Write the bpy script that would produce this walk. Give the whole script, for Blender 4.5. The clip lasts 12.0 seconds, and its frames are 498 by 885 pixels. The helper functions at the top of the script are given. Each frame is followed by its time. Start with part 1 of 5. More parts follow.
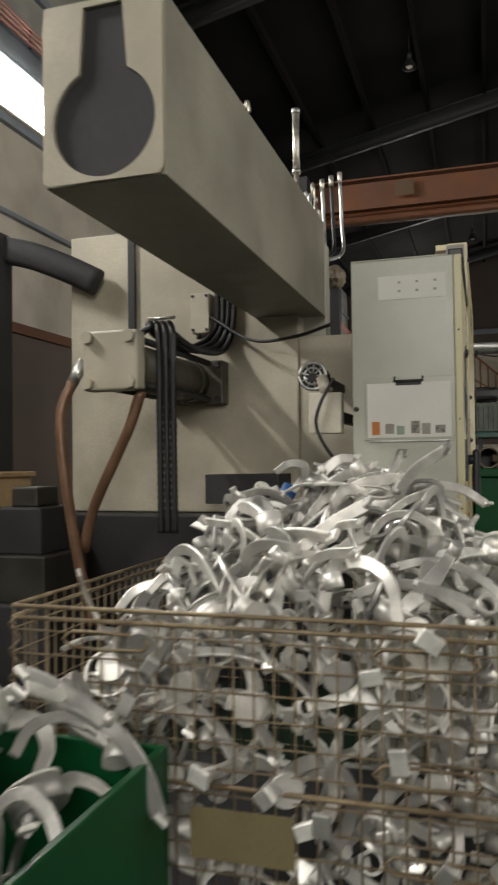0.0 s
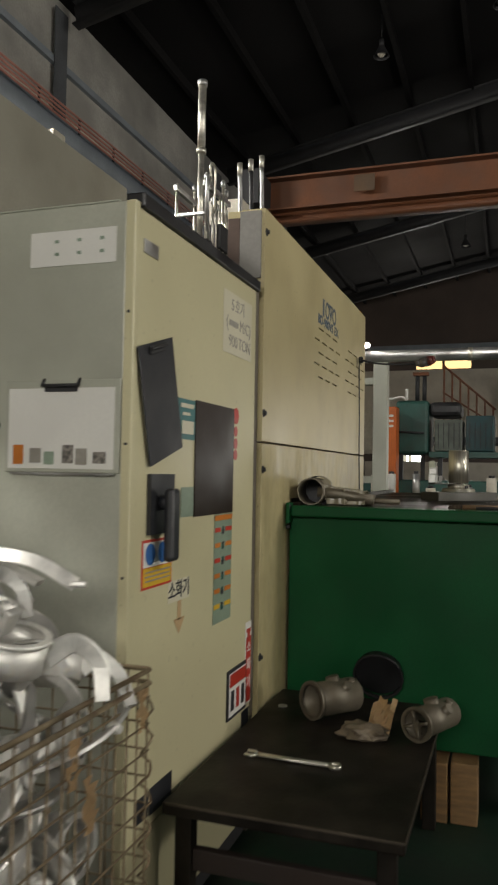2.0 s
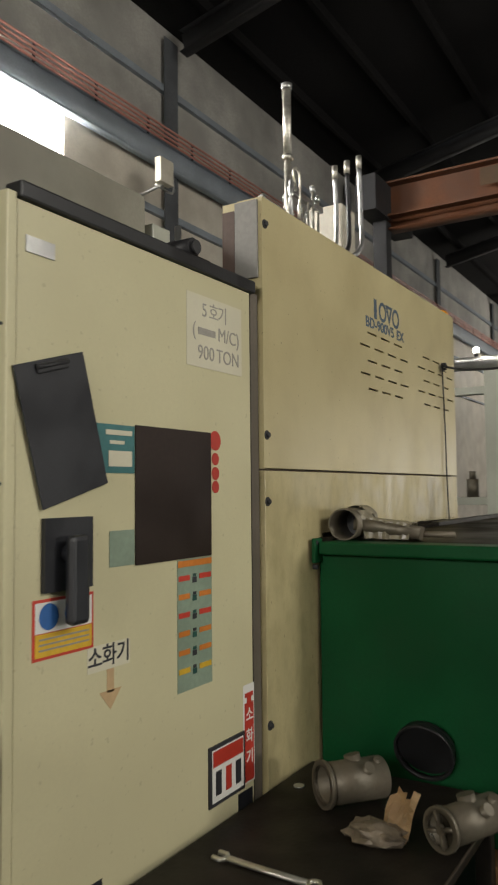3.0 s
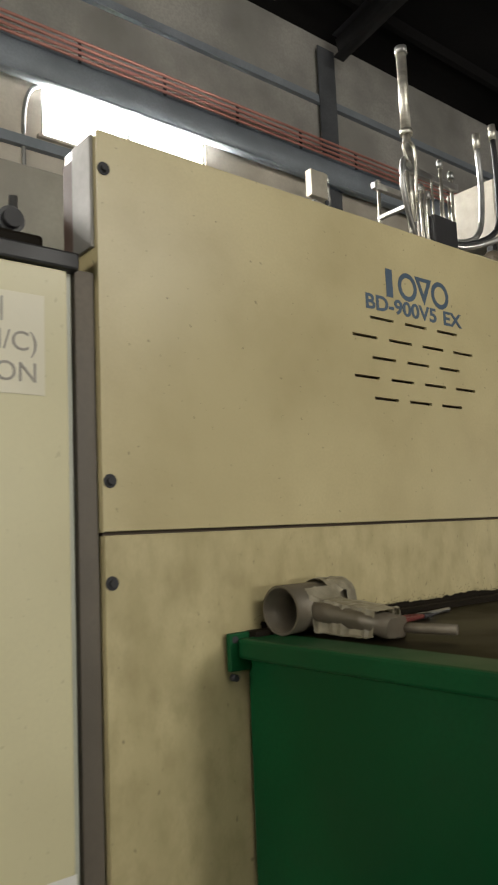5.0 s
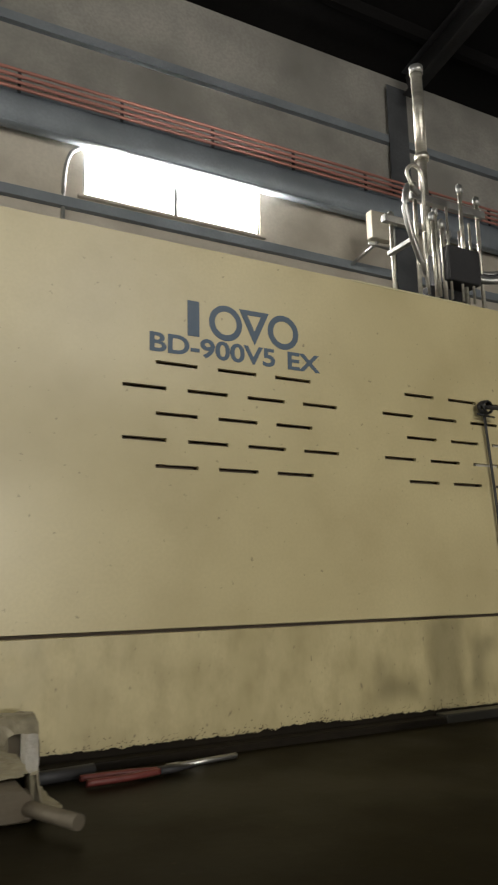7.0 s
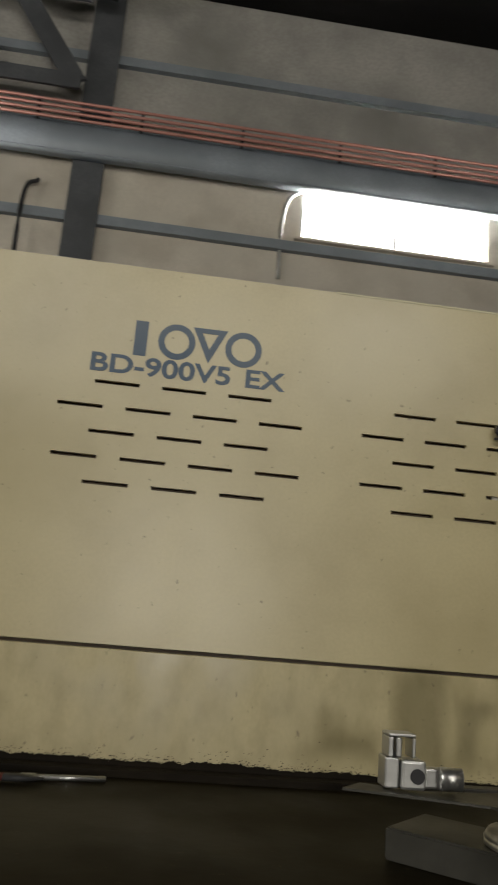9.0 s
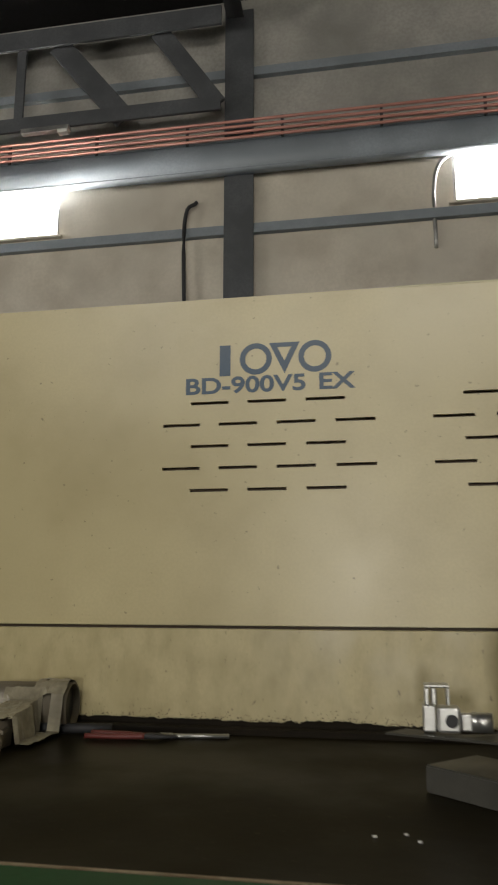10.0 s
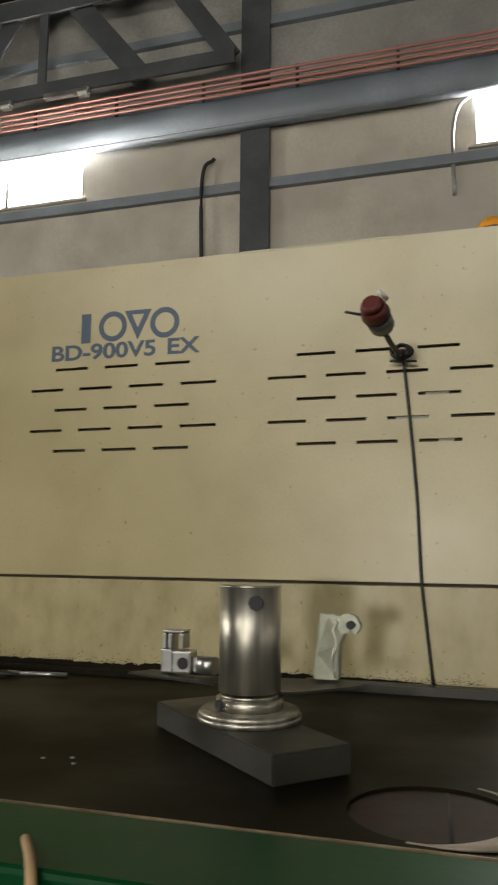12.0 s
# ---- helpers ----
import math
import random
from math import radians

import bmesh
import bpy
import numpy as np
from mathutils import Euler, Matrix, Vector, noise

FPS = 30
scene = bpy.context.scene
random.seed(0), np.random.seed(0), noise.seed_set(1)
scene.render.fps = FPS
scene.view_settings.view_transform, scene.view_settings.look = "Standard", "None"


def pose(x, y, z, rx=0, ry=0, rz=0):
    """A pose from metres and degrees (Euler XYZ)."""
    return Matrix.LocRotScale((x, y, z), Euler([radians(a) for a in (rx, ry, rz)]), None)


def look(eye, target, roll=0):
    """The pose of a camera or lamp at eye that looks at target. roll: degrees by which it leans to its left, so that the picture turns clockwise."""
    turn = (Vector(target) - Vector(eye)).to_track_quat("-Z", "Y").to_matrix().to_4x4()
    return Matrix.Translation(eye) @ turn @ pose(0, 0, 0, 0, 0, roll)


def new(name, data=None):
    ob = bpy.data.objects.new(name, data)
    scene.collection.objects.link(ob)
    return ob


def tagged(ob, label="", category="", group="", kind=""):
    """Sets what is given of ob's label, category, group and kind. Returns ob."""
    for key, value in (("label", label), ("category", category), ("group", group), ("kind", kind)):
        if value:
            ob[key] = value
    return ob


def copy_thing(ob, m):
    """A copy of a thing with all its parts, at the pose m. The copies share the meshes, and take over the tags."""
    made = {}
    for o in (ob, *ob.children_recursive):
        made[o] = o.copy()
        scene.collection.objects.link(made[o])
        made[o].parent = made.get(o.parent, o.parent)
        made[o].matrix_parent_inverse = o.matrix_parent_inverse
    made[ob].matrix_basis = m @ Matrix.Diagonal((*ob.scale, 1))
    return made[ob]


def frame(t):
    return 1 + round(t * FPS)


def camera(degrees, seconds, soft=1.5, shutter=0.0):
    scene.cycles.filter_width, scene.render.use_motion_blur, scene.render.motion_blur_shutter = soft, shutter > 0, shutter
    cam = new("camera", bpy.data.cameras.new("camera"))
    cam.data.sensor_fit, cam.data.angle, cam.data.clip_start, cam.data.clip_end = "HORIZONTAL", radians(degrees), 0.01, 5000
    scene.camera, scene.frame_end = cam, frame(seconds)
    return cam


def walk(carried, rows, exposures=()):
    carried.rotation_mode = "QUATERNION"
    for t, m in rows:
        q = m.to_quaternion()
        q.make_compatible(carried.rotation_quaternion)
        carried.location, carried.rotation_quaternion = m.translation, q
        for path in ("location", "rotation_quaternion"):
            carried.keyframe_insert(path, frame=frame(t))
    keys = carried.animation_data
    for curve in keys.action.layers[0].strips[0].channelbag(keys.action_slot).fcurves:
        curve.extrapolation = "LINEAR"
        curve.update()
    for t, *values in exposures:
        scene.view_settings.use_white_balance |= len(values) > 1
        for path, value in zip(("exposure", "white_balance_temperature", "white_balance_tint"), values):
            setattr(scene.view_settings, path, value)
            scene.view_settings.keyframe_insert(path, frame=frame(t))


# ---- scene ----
cam = camera(36.0, 12.0, soft=2.1, shutter=0.4)

PATH = [
    (0, (-3.222, -0.069, 1.291), (-1.31, 0.518, 1.342), -0.7),
    (0.5, (-2.836, -0.295, 1.364), (-0.919, 0.272, 1.41), -0.6),
    (1, (-2.528, -0.567, 1.386), (-0.62, 0.033, 1.431), 0.2),
    (1.5, (-2.215, -0.749, 1.375), (-0.313, -0.134, 1.42), 1.2),
    (2, (-1.916, -0.933, 1.384), (-0.024, -0.289, 1.459), 1.0),
    (2.5, (-1.596, -1.149, 1.408), (0.217, -0.31, 1.514), 0.2),
    (4.5, (-0.181, -1.457, 1.482), (1.21, -0.034, 1.677), -2.0),
    (5, (0.154, -1.517, 1.497), (1.42, 0.015, 1.723), -2.4),
    (5.5, (0.425, -1.562, 1.519), (1.62, 0.023, 1.763), -1.6),
    (6, (0.717, -1.55, 1.532), (1.893, 0.042, 1.818), -1.1),
    (6.5, (0.997, -1.588, 1.546), (2.083, 0.061, 1.859), -1.3),
    (7, (1.249, -1.65, 1.591), (2.197, 0.07, 1.965), -1.2),
    (9, (2.102, -1.841, 1.582), (2.312, 0.095, 2.037), 4.8),
    (9.5, (2.261, -1.94, 1.596), (2.109, 0.009, 2.019), 4.3),
    (10, (2.461, -2.086, 1.594), (2.107, -0.155, 1.978), 0.1),
    (10.5, (2.647, -2.179, 1.586), (2.278, -0.245, 1.937), -0.6),
    (11, (2.79, -2.111, 1.577), (2.349, -0.187, 1.895), 0.5),
    (11.5, (2.97, -2.061, 1.586), (2.41, -0.162, 1.865), 0.7),
    (12, (3.151, -2.043, 1.6), (2.577, -0.146, 1.864), 0.5),
]
walk(cam, [(t, look(eye, target, roll)) for t, eye, target, roll in PATH], [(0.0, -0.1), (1.0, -0.2), (2.0, -0.15), (2.5, 0.05), (4.5, 0.15), (6.0, 0.12), (7.0, -0.06), (9.0, -0.32), (9.5, -0.34), (10.0, -0.22), (10.5, -0.13), (12.0, -0.14)])

# ---- world, large lights ----
world = bpy.data.worlds.new("world")
scene.world = world
world.use_nodes = True
wn = world.node_tree
sky = wn.nodes.new("ShaderNodeTexSky")
sky.sky_type, sky.sun_disc = "NISHITA", False
sky.sun_elevation, sky.sun_rotation = radians(48), radians(20)
wn.links.new(sky.outputs[0], wn.nodes["Background"].inputs[0])
wn.nodes["Background"].inputs[1].default_value = 0.15


def lamp(name, x, y, z, rx, rz, w, h, watts, colour):
    d = bpy.data.lights.new(name, "AREA")
    d.shape, d.size, d.size_y, d.energy, d.color = "RECTANGLE", w, h, watts, colour
    ob = new(name, d)
    ob.matrix_world = pose(x, y, z, rx, 0, rz)
    return ob


DAY = (1.0, 0.97, 0.92)
WARM = (1.0, 0.955, 0.865)
lamp("window_light", -1.96, 5.2, 5.66, 90, 180, 1.95, 0.52, 540, DAY)
lamp("window_light", 4.18, 5.2, 5.66, 90, 180, 1.95, 0.52, 260, DAY)
lamp("window_light", 27.4, 1.43, 5.6, 90, 90, 1.95, 0.48, 160, WARM)
lamp("window_light", 2.0, -8.95, 6.0, 90, 0, 10.0, 1.0, 430, WARM)
lamp("door_light", 2.40, -8.95, 1.85, 90, 0, 0.55, 0.55, 150, WARM)
lamp("gate_light", 25.6, -8.95, 1.75, 90, 0, 3.0, 3.3, 300, DAY)
lamp("gate_light", -8.95, -1.5, 3.9, 90, -90, 4.0, 1.8, 380, WARM)


# ---- materials ----
def mat(name, base, rough=0.5, metal=0.0, fine=60.0, coarse=3.0, vary=0.25, bump=0.15, stain=None, amount=0.0, stretch=(1, 1, 1), spread=0.0, coat=0.0, spec=0.5, speck=0.0, smear=8):
    """Painted, metal or mineral surface: colour varied at two scales, uneven gloss, fine relief, optional stains."""
    m = bpy.data.materials.new(name)
    m.use_nodes = True
    t = m.node_tree
    N, L = t.nodes, t.links
    bsdf = N["Principled BSDF"]
    co = N.new("ShaderNodeTexCoord")
    mp = N.new("ShaderNodeMapping")
    mp.inputs["Scale"].default_value = stretch
    L.new(co.outputs["Object"], mp.inputs["Vector"])

    def noise_tex(scale, detail):
        n = N.new("ShaderNodeTexNoise")
        n.inputs["Scale"].default_value, n.inputs["Detail"].default_value = scale, detail
        L.new(mp.outputs[0], n.inputs["Vector"])
        return n

    big, small = noise_tex(coarse, 5), noise_tex(fine, 3)

    def mix(fac, a, b, mode="MIX"):
        x = N.new("ShaderNodeMix")
        x.data_type, x.blend_type = "RGBA", mode
        for sock, val in ((x.inputs[0], fac), (x.inputs[6], a), (x.inputs[7], b)):
            if hasattr(val, "is_linked"):
                L.new(val, sock)
            else:
                sock.default_value = val
        return x.outputs[2]

    def ramp(src, a, b, lo=0.0, hi=1.0):
        r = N.new("ShaderNodeMapRange")
        r.interpolation_type = "SMOOTHSTEP"
        r.inputs[1].default_value, r.inputs[2].default_value = a, b
        r.inputs[3].default_value, r.inputs[4].default_value = lo, hi
        L.new(src, r.inputs[0])
        return r.outputs[0]

    lo = tuple(c * (1 - vary) for c in base) + (1,)
    hi = tuple(min(1, c * (1 + vary * 0.6)) for c in base) + (1,)
    c = mix(ramp(big.outputs[0], 0.3, 0.7), lo, hi)
    c = mix(ramp(small.outputs[0], 0.35, 0.65, 0.0, 0.35), c, lo)
    if spread:
        oi = N.new("ShaderNodeObjectInfo")
        hv = N.new("ShaderNodeHueSaturation")
        L.new(ramp(oi.outputs["Random"], 0, 1, 1 - spread, 1 + spread), hv.inputs["Value"])
        L.new(c, hv.inputs["Color"])
        c = hv.outputs[0]
    if stain:
        st = noise_tex(coarse * 2.3, smear)
        c = mix(ramp(st.outputs[0], 0.36, 0.80, 0.0, amount), c, (*stain, 1))
    if speck:
        sp = noise_tex(55.0, 4)
        c = mix(ramp(sp.outputs[0], 0.66, 0.74, 0.0, speck), c, (0.12, 0.09, 0.05, 1))
    L.new(c, bsdf.inputs["Base Color"])
    L.new(ramp(big.outputs[0], 0.3, 0.7, max(0.29 if rough > 0.27 else 0.03, rough - 0.09), min(1, rough + 0.12)), bsdf.inputs["Roughness"])
    bsdf.inputs["Metallic"].default_value = metal
    bsdf.inputs["Coat Weight"].default_value = coat
    bsdf.inputs["Specular IOR Level"].default_value = spec
    if bump:
        b = N.new("ShaderNodeBump")
        b.inputs["Strength"].default_value, b.inputs["Distance"].default_value = bump, 0.004
        L.new(small.outputs[0], b.inputs["Height"])
        L.new(b.outputs[0], bsdf.inputs["Normal"])
    return m


def glow(name, colour, strength):
    m = bpy.data.materials.new(name)
    m.use_nodes = True
    b = m.node_tree.nodes["Principled BSDF"]
    b.inputs["Base Color"].default_value = (*colour, 1)
    b.inputs["Emission Color"].default_value = (*colour, 1)
    b.inputs["Emission Strength"].default_value = strength
    return m


CREAM = mat("cream_paint", (0.54, 0.465, 0.255), 0.28, spec=0.75, fine=120, coarse=1.4, vary=0.10, bump=0.03, stain=(0.27, 0.21, 0.09), amount=0.40, speck=0.6, smear=7)
CREAM_DIRTY = mat("grimy_cream_paint", (0.50, 0.43, 0.232), 0.36, spec=0.6, fine=110, coarse=7.0, vary=0.12, bump=0.05, stain=(0.22, 0.17, 0.075), amount=0.38, stretch=(1.2, 1, 0.7), speck=0.6, smear=8)
DOOR = mat("door_cream_paint", (0.60, 0.555, 0.345), 0.34, fine=120, coarse=2.0, vary=0.05, bump=0.04, stain=(0.4, 0.34, 0.2), amount=0.12, speck=0.2)
GREYGREEN = mat("grey_green_paint", (0.44, 0.45, 0.37), 0.31, spec=0.8, fine=100, coarse=1.5, vary=0.12, bump=0.05, stain=(0.2, 0.19, 0.14), amount=0.3)
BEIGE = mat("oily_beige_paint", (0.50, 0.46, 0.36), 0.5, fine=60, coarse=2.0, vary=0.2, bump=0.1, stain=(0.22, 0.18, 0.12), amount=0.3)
# beige darkened for the beam body, its shade put into the colour
BEAMSHADE = mat("shade_darkened_beam_beige", (0.27, 0.255, 0.20), 0.5, fine=60, coarse=1.6, vary=0.22, bump=0.1, stain=(0.13, 0.11, 0.08), amount=0.5)
CASTING = mat("pale_greenish_casting", (0.50, 0.52, 0.40), 0.45, 0.2, fine=50, coarse=14, vary=0.3, bump=0.4, stain=(0.2, 0.2, 0.15), amount=0.4)
GRIME = mat("black_oily_grime", (0.014, 0.011, 0.007), 0.7, spec=0.1, fine=50, coarse=6, vary=0.4, bump=0.3)
# upper wall grey raised part-way to put the bright haze into the colour
UPPERSHEET = mat("haze_grey_upper_cladding", (0.40, 0.385, 0.35), 0.8, fine=30, coarse=0.9, vary=0.3, bump=0.1, stain=(0.08, 0.08, 0.08), amount=0.3)
GREEN = mat("green_machine_paint", (0.004, 0.070, 0.021), 0.40, spec=0.16, fine=90, coarse=2.0, vary=0.25, bump=0.06, stain=(0.01, 0.05, 0.02), amount=0.5)
DARKGREEN = mat("dark_green_paint", (0.02, 0.09, 0.07), 0.45, fine=40, coarse=2.0, vary=0.3, stain=(0.02, 0.02, 0.02), amount=0.5)
OILSTEEL = mat("oily_dark_steel", (0.014, 0.011, 0.0045), 0.42, 0.0, spec=0.04, fine=50, coarse=2.5, vary=0.3, bump=0.05, stain=(0.008, 0.007, 0.005), amount=0.6, speck=0.2)
BENCHTOP = mat("black_oily_bench_steel", (0.012, 0.010, 0.008), 0.45, 0.0, spec=0.15, fine=70, coarse=4, vary=0.35, bump=0.15, stain=(0.045, 0.036, 0.026), amount=0.4)
ALU = mat("cast_aluminium", (0.74, 0.72, 0.68), 0.42, 0.58, fine=45, coarse=9, vary=0.2, bump=0.25, spread=0.4, stain=(0.30, 0.34, 0.30), amount=0.4)
ALU_DULL = mat("dull_casting", (0.155, 0.135, 0.098), 0.5, 0.4, fine=60, coarse=6, vary=0.25, bump=0.3, stain=(0.12, 0.09, 0.06), amount=0.5)
CHROME = mat("machined_steel", (0.74, 0.71, 0.62), 0.40, 0.9, fine=90, coarse=9, vary=0.16, bump=0.05, stretch=(1, 1, 3), stain=(0.35, 0.31, 0.22), amount=0.35)
TURNED = mat("turned_steel", (0.66, 0.63, 0.54), 0.36, 0.88, fine=60, coarse=16, vary=0.3, bump=0.02, stretch=(2.2, 2.2, 0.12), stain=(0.28, 0.25, 0.17), amount=0.45)
GALV = mat("galvanised_steel", (0.55, 0.55, 0.53), 0.38, 0.9, fine=60, coarse=8, vary=0.2, bump=0.1)
WIRE = mat("rusty_wire", (0.30, 0.24, 0.15), 0.5, 0.45, fine=80, coarse=9, vary=0.35, bump=0.3, stain=(0.13, 0.06, 0.025), amount=0.6)
# dark steel lightened so that its colour carries the haze before it
HAZESTEEL = mat("haze_lightened_steel", (0.085, 0.09, 0.098), 0.7, fine=40, coarse=3, vary=0.3, bump=0.1)
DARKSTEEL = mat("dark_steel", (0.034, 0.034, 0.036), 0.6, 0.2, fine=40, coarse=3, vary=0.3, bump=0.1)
PLATESTEEL = mat("grey_machined_plate", (0.045, 0.043, 0.034), 0.42, 0.3, fine=60, coarse=6, vary=0.25, bump=0.08)
RUBBER = mat("black_rubber", (0.015, 0.015, 0.016), 0.45, fine=80, coarse=5, vary=0.3, bump=0.1)
PLASTIC = mat("black_plastic", (0.022, 0.023, 0.027), 0.4, fine=150, coarse=5, vary=0.2, bump=0.08)
SCREEN = mat("dark_brown_sheet", (0.028, 0.018, 0.014), 0.38, spec=0.3, fine=60, coarse=3, vary=0.3, bump=0.03)
PAPER = mat("white_paper", (0.74, 0.73, 0.68), 0.6, fine=100, coarse=4, vary=0.06, bump=0.05)
PAPER_AGED = mat("laminated_cream_paper", (0.66, 0.62, 0.47), 0.35, fine=100, coarse=4, vary=0.06, bump=0.02)
INK = mat("black_ink", (0.03, 0.03, 0.035), 0.5, bump=0)
GREYINK = mat("faded_grey_print", (0.30, 0.28, 0.24), 0.5, bump=0)
BLUEINK = mat("slate_blue_lettering", (0.07, 0.11, 0.16), 0.45, bump=0, vary=0.15)
PHOTO = mat("printed_photo", (0.32, 0.29, 0.25), 0.5, fine=260, coarse=60, vary=0.7, bump=0, stain=(0.05, 0.05, 0.05), amount=0.8)
MAROON = mat("faded_maroon_plastic", (0.16, 0.035, 0.028), 0.5, vary=0.3)
FILM = mat("dirty_plastic_film", (0.30, 0.27, 0.19), 0.36, spec=0.6, fine=70, coarse=16, vary=0.35, bump=0.4, stain=(0.10, 0.08, 0.05), amount=0.5)
RAG = mat("oily_cloth", (0.05, 0.035, 0.022), 0.85, vary=0.3, bump=0.4)
RED = mat("red_print", (0.55, 0.05, 0.03), 0.4, bump=0)
ORANGE = mat("orange_print", (0.62, 0.20, 0.03), 0.4, bump=0)
YELLOW = mat("yellow_print", (0.65, 0.40, 0.03), 0.4, bump=0)
BLUE = mat("blue_print", (0.03, 0.12, 0.35), 0.4, bump=0)
TEAL = mat("teal_sticker", (0.05, 0.17, 0.17), 0.35, bump=0)
GREENGREY = mat("grey_green_print", (0.25, 0.32, 0.24), 0.35, bump=0)
WHITEBOX = mat("white_enamel", (0.62, 0.58, 0.48), 0.4, fine=60, coarse=5, vary=0.12, stain=(0.3, 0.24, 0.15), amount=0.3)
WALLSHEET = mat("beige_wall_cladding", (0.62, 0.57, 0.48), 0.65, fine=30, coarse=1.0, vary=0.15, bump=0.1, stain=(0.28, 0.23, 0.17), amount=0.4)
FARWALL = mat("brown_wall_cladding", (0.12, 0.09, 0.075), 0.7, fine=30, coarse=0.8, vary=0.25, bump=0.1)
ROOF = mat("near_black_roof_sheet", (0.011, 0.0105, 0.0105), 0.9, spec=0.1, fine=20, coarse=0.8, vary=0.35, bump=0.1)
CONCRETE = mat("green_floor_paint", (0.010, 0.028, 0.016), 0.5, spec=0.25, fine=25, coarse=1.3, vary=0.35, bump=0.12, stain=(0.02, 0.02, 0.018), amount=0.7)
CRANE = mat("rusty_orange_crane_paint", (0.15, 0.052, 0.018), 0.6, fine=25, coarse=1.2, vary=0.3, bump=0.08, stain=(0.10, 0.05, 0.03), amount=0.6)
BUSRED = mat("red_conductor_plastic", (0.45, 0.20, 0.16), 0.5, fine=50, coarse=2, vary=0.2, bump=0)
# blue-grey made paler to imitate haze over the girts and runway
GIRT = mat("haze_lightened_girt_paint", (0.24, 0.27, 0.30), 0.6, fine=40, coarse=2, vary=0.2, bump=0.05)
WOOD = mat("raw_timber", (0.26, 0.15, 0.06), 0.7, fine=35, coarse=5, vary=0.35, bump=0.35, stretch=(1, 1, 8), stain=(0.12, 0.07, 0.03), amount=0.5)
WOODX = mat("tool_handle_wood", (0.20, 0.125, 0.065), 0.6, fine=40, coarse=6, vary=0.3, bump=0.2, stain=(0.1, 0.06, 0.03), amount=0.5)
CARD = mat("torn_cardboard", (0.55, 0.38, 0.20), 0.75, fine=50, coarse=6, vary=0.2, bump=0.2)
COPPER = mat("brown_hose", (0.22, 0.12, 0.07), 0.4, 0.2, fine=60, coarse=5, vary=0.3, bump=0.15)
ORANGEPAINT = mat("orange_machine_paint", (0.55, 0.13, 0.02), 0.5, fine=40, coarse=3, vary=0.2)
BEACON = mat("amber_lens", (0.85, 0.35, 0.03), 0.25, bump=0)
FOIL = mat("crumpled_foil", (0.24, 0.195, 0.14), 0.5, 0.4, fine=60, coarse=20, vary=0.4, bump=0.6)
PANE = glow("overcast_sky_behind_glass", (1.0, 0.97, 0.92), 9.0)
FARPANE = glow("yellowed_lit_pane", (1.0, 0.68, 0.30), 1.6)
BULB = glow("lit_lamp", (1.0, 0.93, 0.8), 25.0)


# ---- mesh helpers ----
def box(bm, a, b, bevel=0.0):
    """Adds a box between two corners."""
    v = [bm.verts.new((x, y, z)) for x in (a[0], b[0]) for y in (a[1], b[1]) for z in (a[2], b[2])]
    f = [bm.faces.new([v[i] for i in q]) for q in ((0, 1, 3, 2), (4, 6, 7, 5), (0, 4, 5, 1), (2, 3, 7, 6), (0, 2, 6, 4), (1, 5, 7, 3))]
    bmesh.ops.recalc_face_normals(bm, faces=f)
    if bevel:
        e = list({e for q in f for e in q.edges})
        bmesh.ops.bevel(bm, geom=e, offset=bevel, segments=2, affect="EDGES", profile=0.5)


def ring_frame(d):
    d = d.normalized()
    u = d.orthogonal().normalized()
    return u, d.cross(u)


def cyl(bm, p, q, r, r2=None, seg=16, cap=True):
    """Adds a cylinder or cone between two points."""
    p, q = Vector(p), Vector(q)
    r2 = r if r2 is None else r2
    u, w = ring_frame(q - p)
    rings = []
    for c, rad in ((p, r), (q, r2)):
        rings.append([bm.verts.new(c + (u * math.cos(a) + w * math.sin(a)) * rad) for a in (2 * math.pi * k / seg for k in range(seg))])
    for k in range(seg):
        f = bm.faces.new((rings[0][k], rings[0][(k + 1) % seg], rings[1][(k + 1) % seg], rings[1][k]))
        f.smooth = True
    if cap:
        bm.faces.new(rings[0][::-1])
        bm.faces.new(rings[1])


def pipe(bm, p, q, r, wall, seg=24):
    """Adds a hollow cylinder with a real wall."""
    p, q = Vector(p), Vector(q)
    u, w = ring_frame(q - p)
    rings = []
    for c, rad in ((p, r), (q, r), (q, r - wall), (p, r - wall)):
        rings.append([bm.verts.new(c + (u * math.cos(a) + w * math.sin(a)) * rad) for a in (2 * math.pi * k / seg for k in range(seg))])
    for j in range(4):
        for k in range(seg):
            f = bm.faces.new((rings[j][k], rings[j][(k + 1) % seg], rings[(j + 1) % 4][(k + 1) % seg], rings[(j + 1) % 4][k]))
            f.smooth = j in (0, 2)


def smooth_path(pts, n=6):
    """Catmull-Rom points through a few given ones."""
    P = [Vector(p) for p in pts]
    P = [2 * P[0] - P[1]] + P + [2 * P[-1] - P[-2]]
    out = []
    for i in range(1, len(P) - 2):
        a, b, c, d = P[i - 1:i + 3]
        for k in range(n):
            t = k / n
            out.append(0.5 * (2 * b + (c - a) * t + (2 * a - 5 * b + 4 * c - d) * t * t + (3 * b - a - 3 * c + d) * t ** 3))
    return out + [P[-2]]


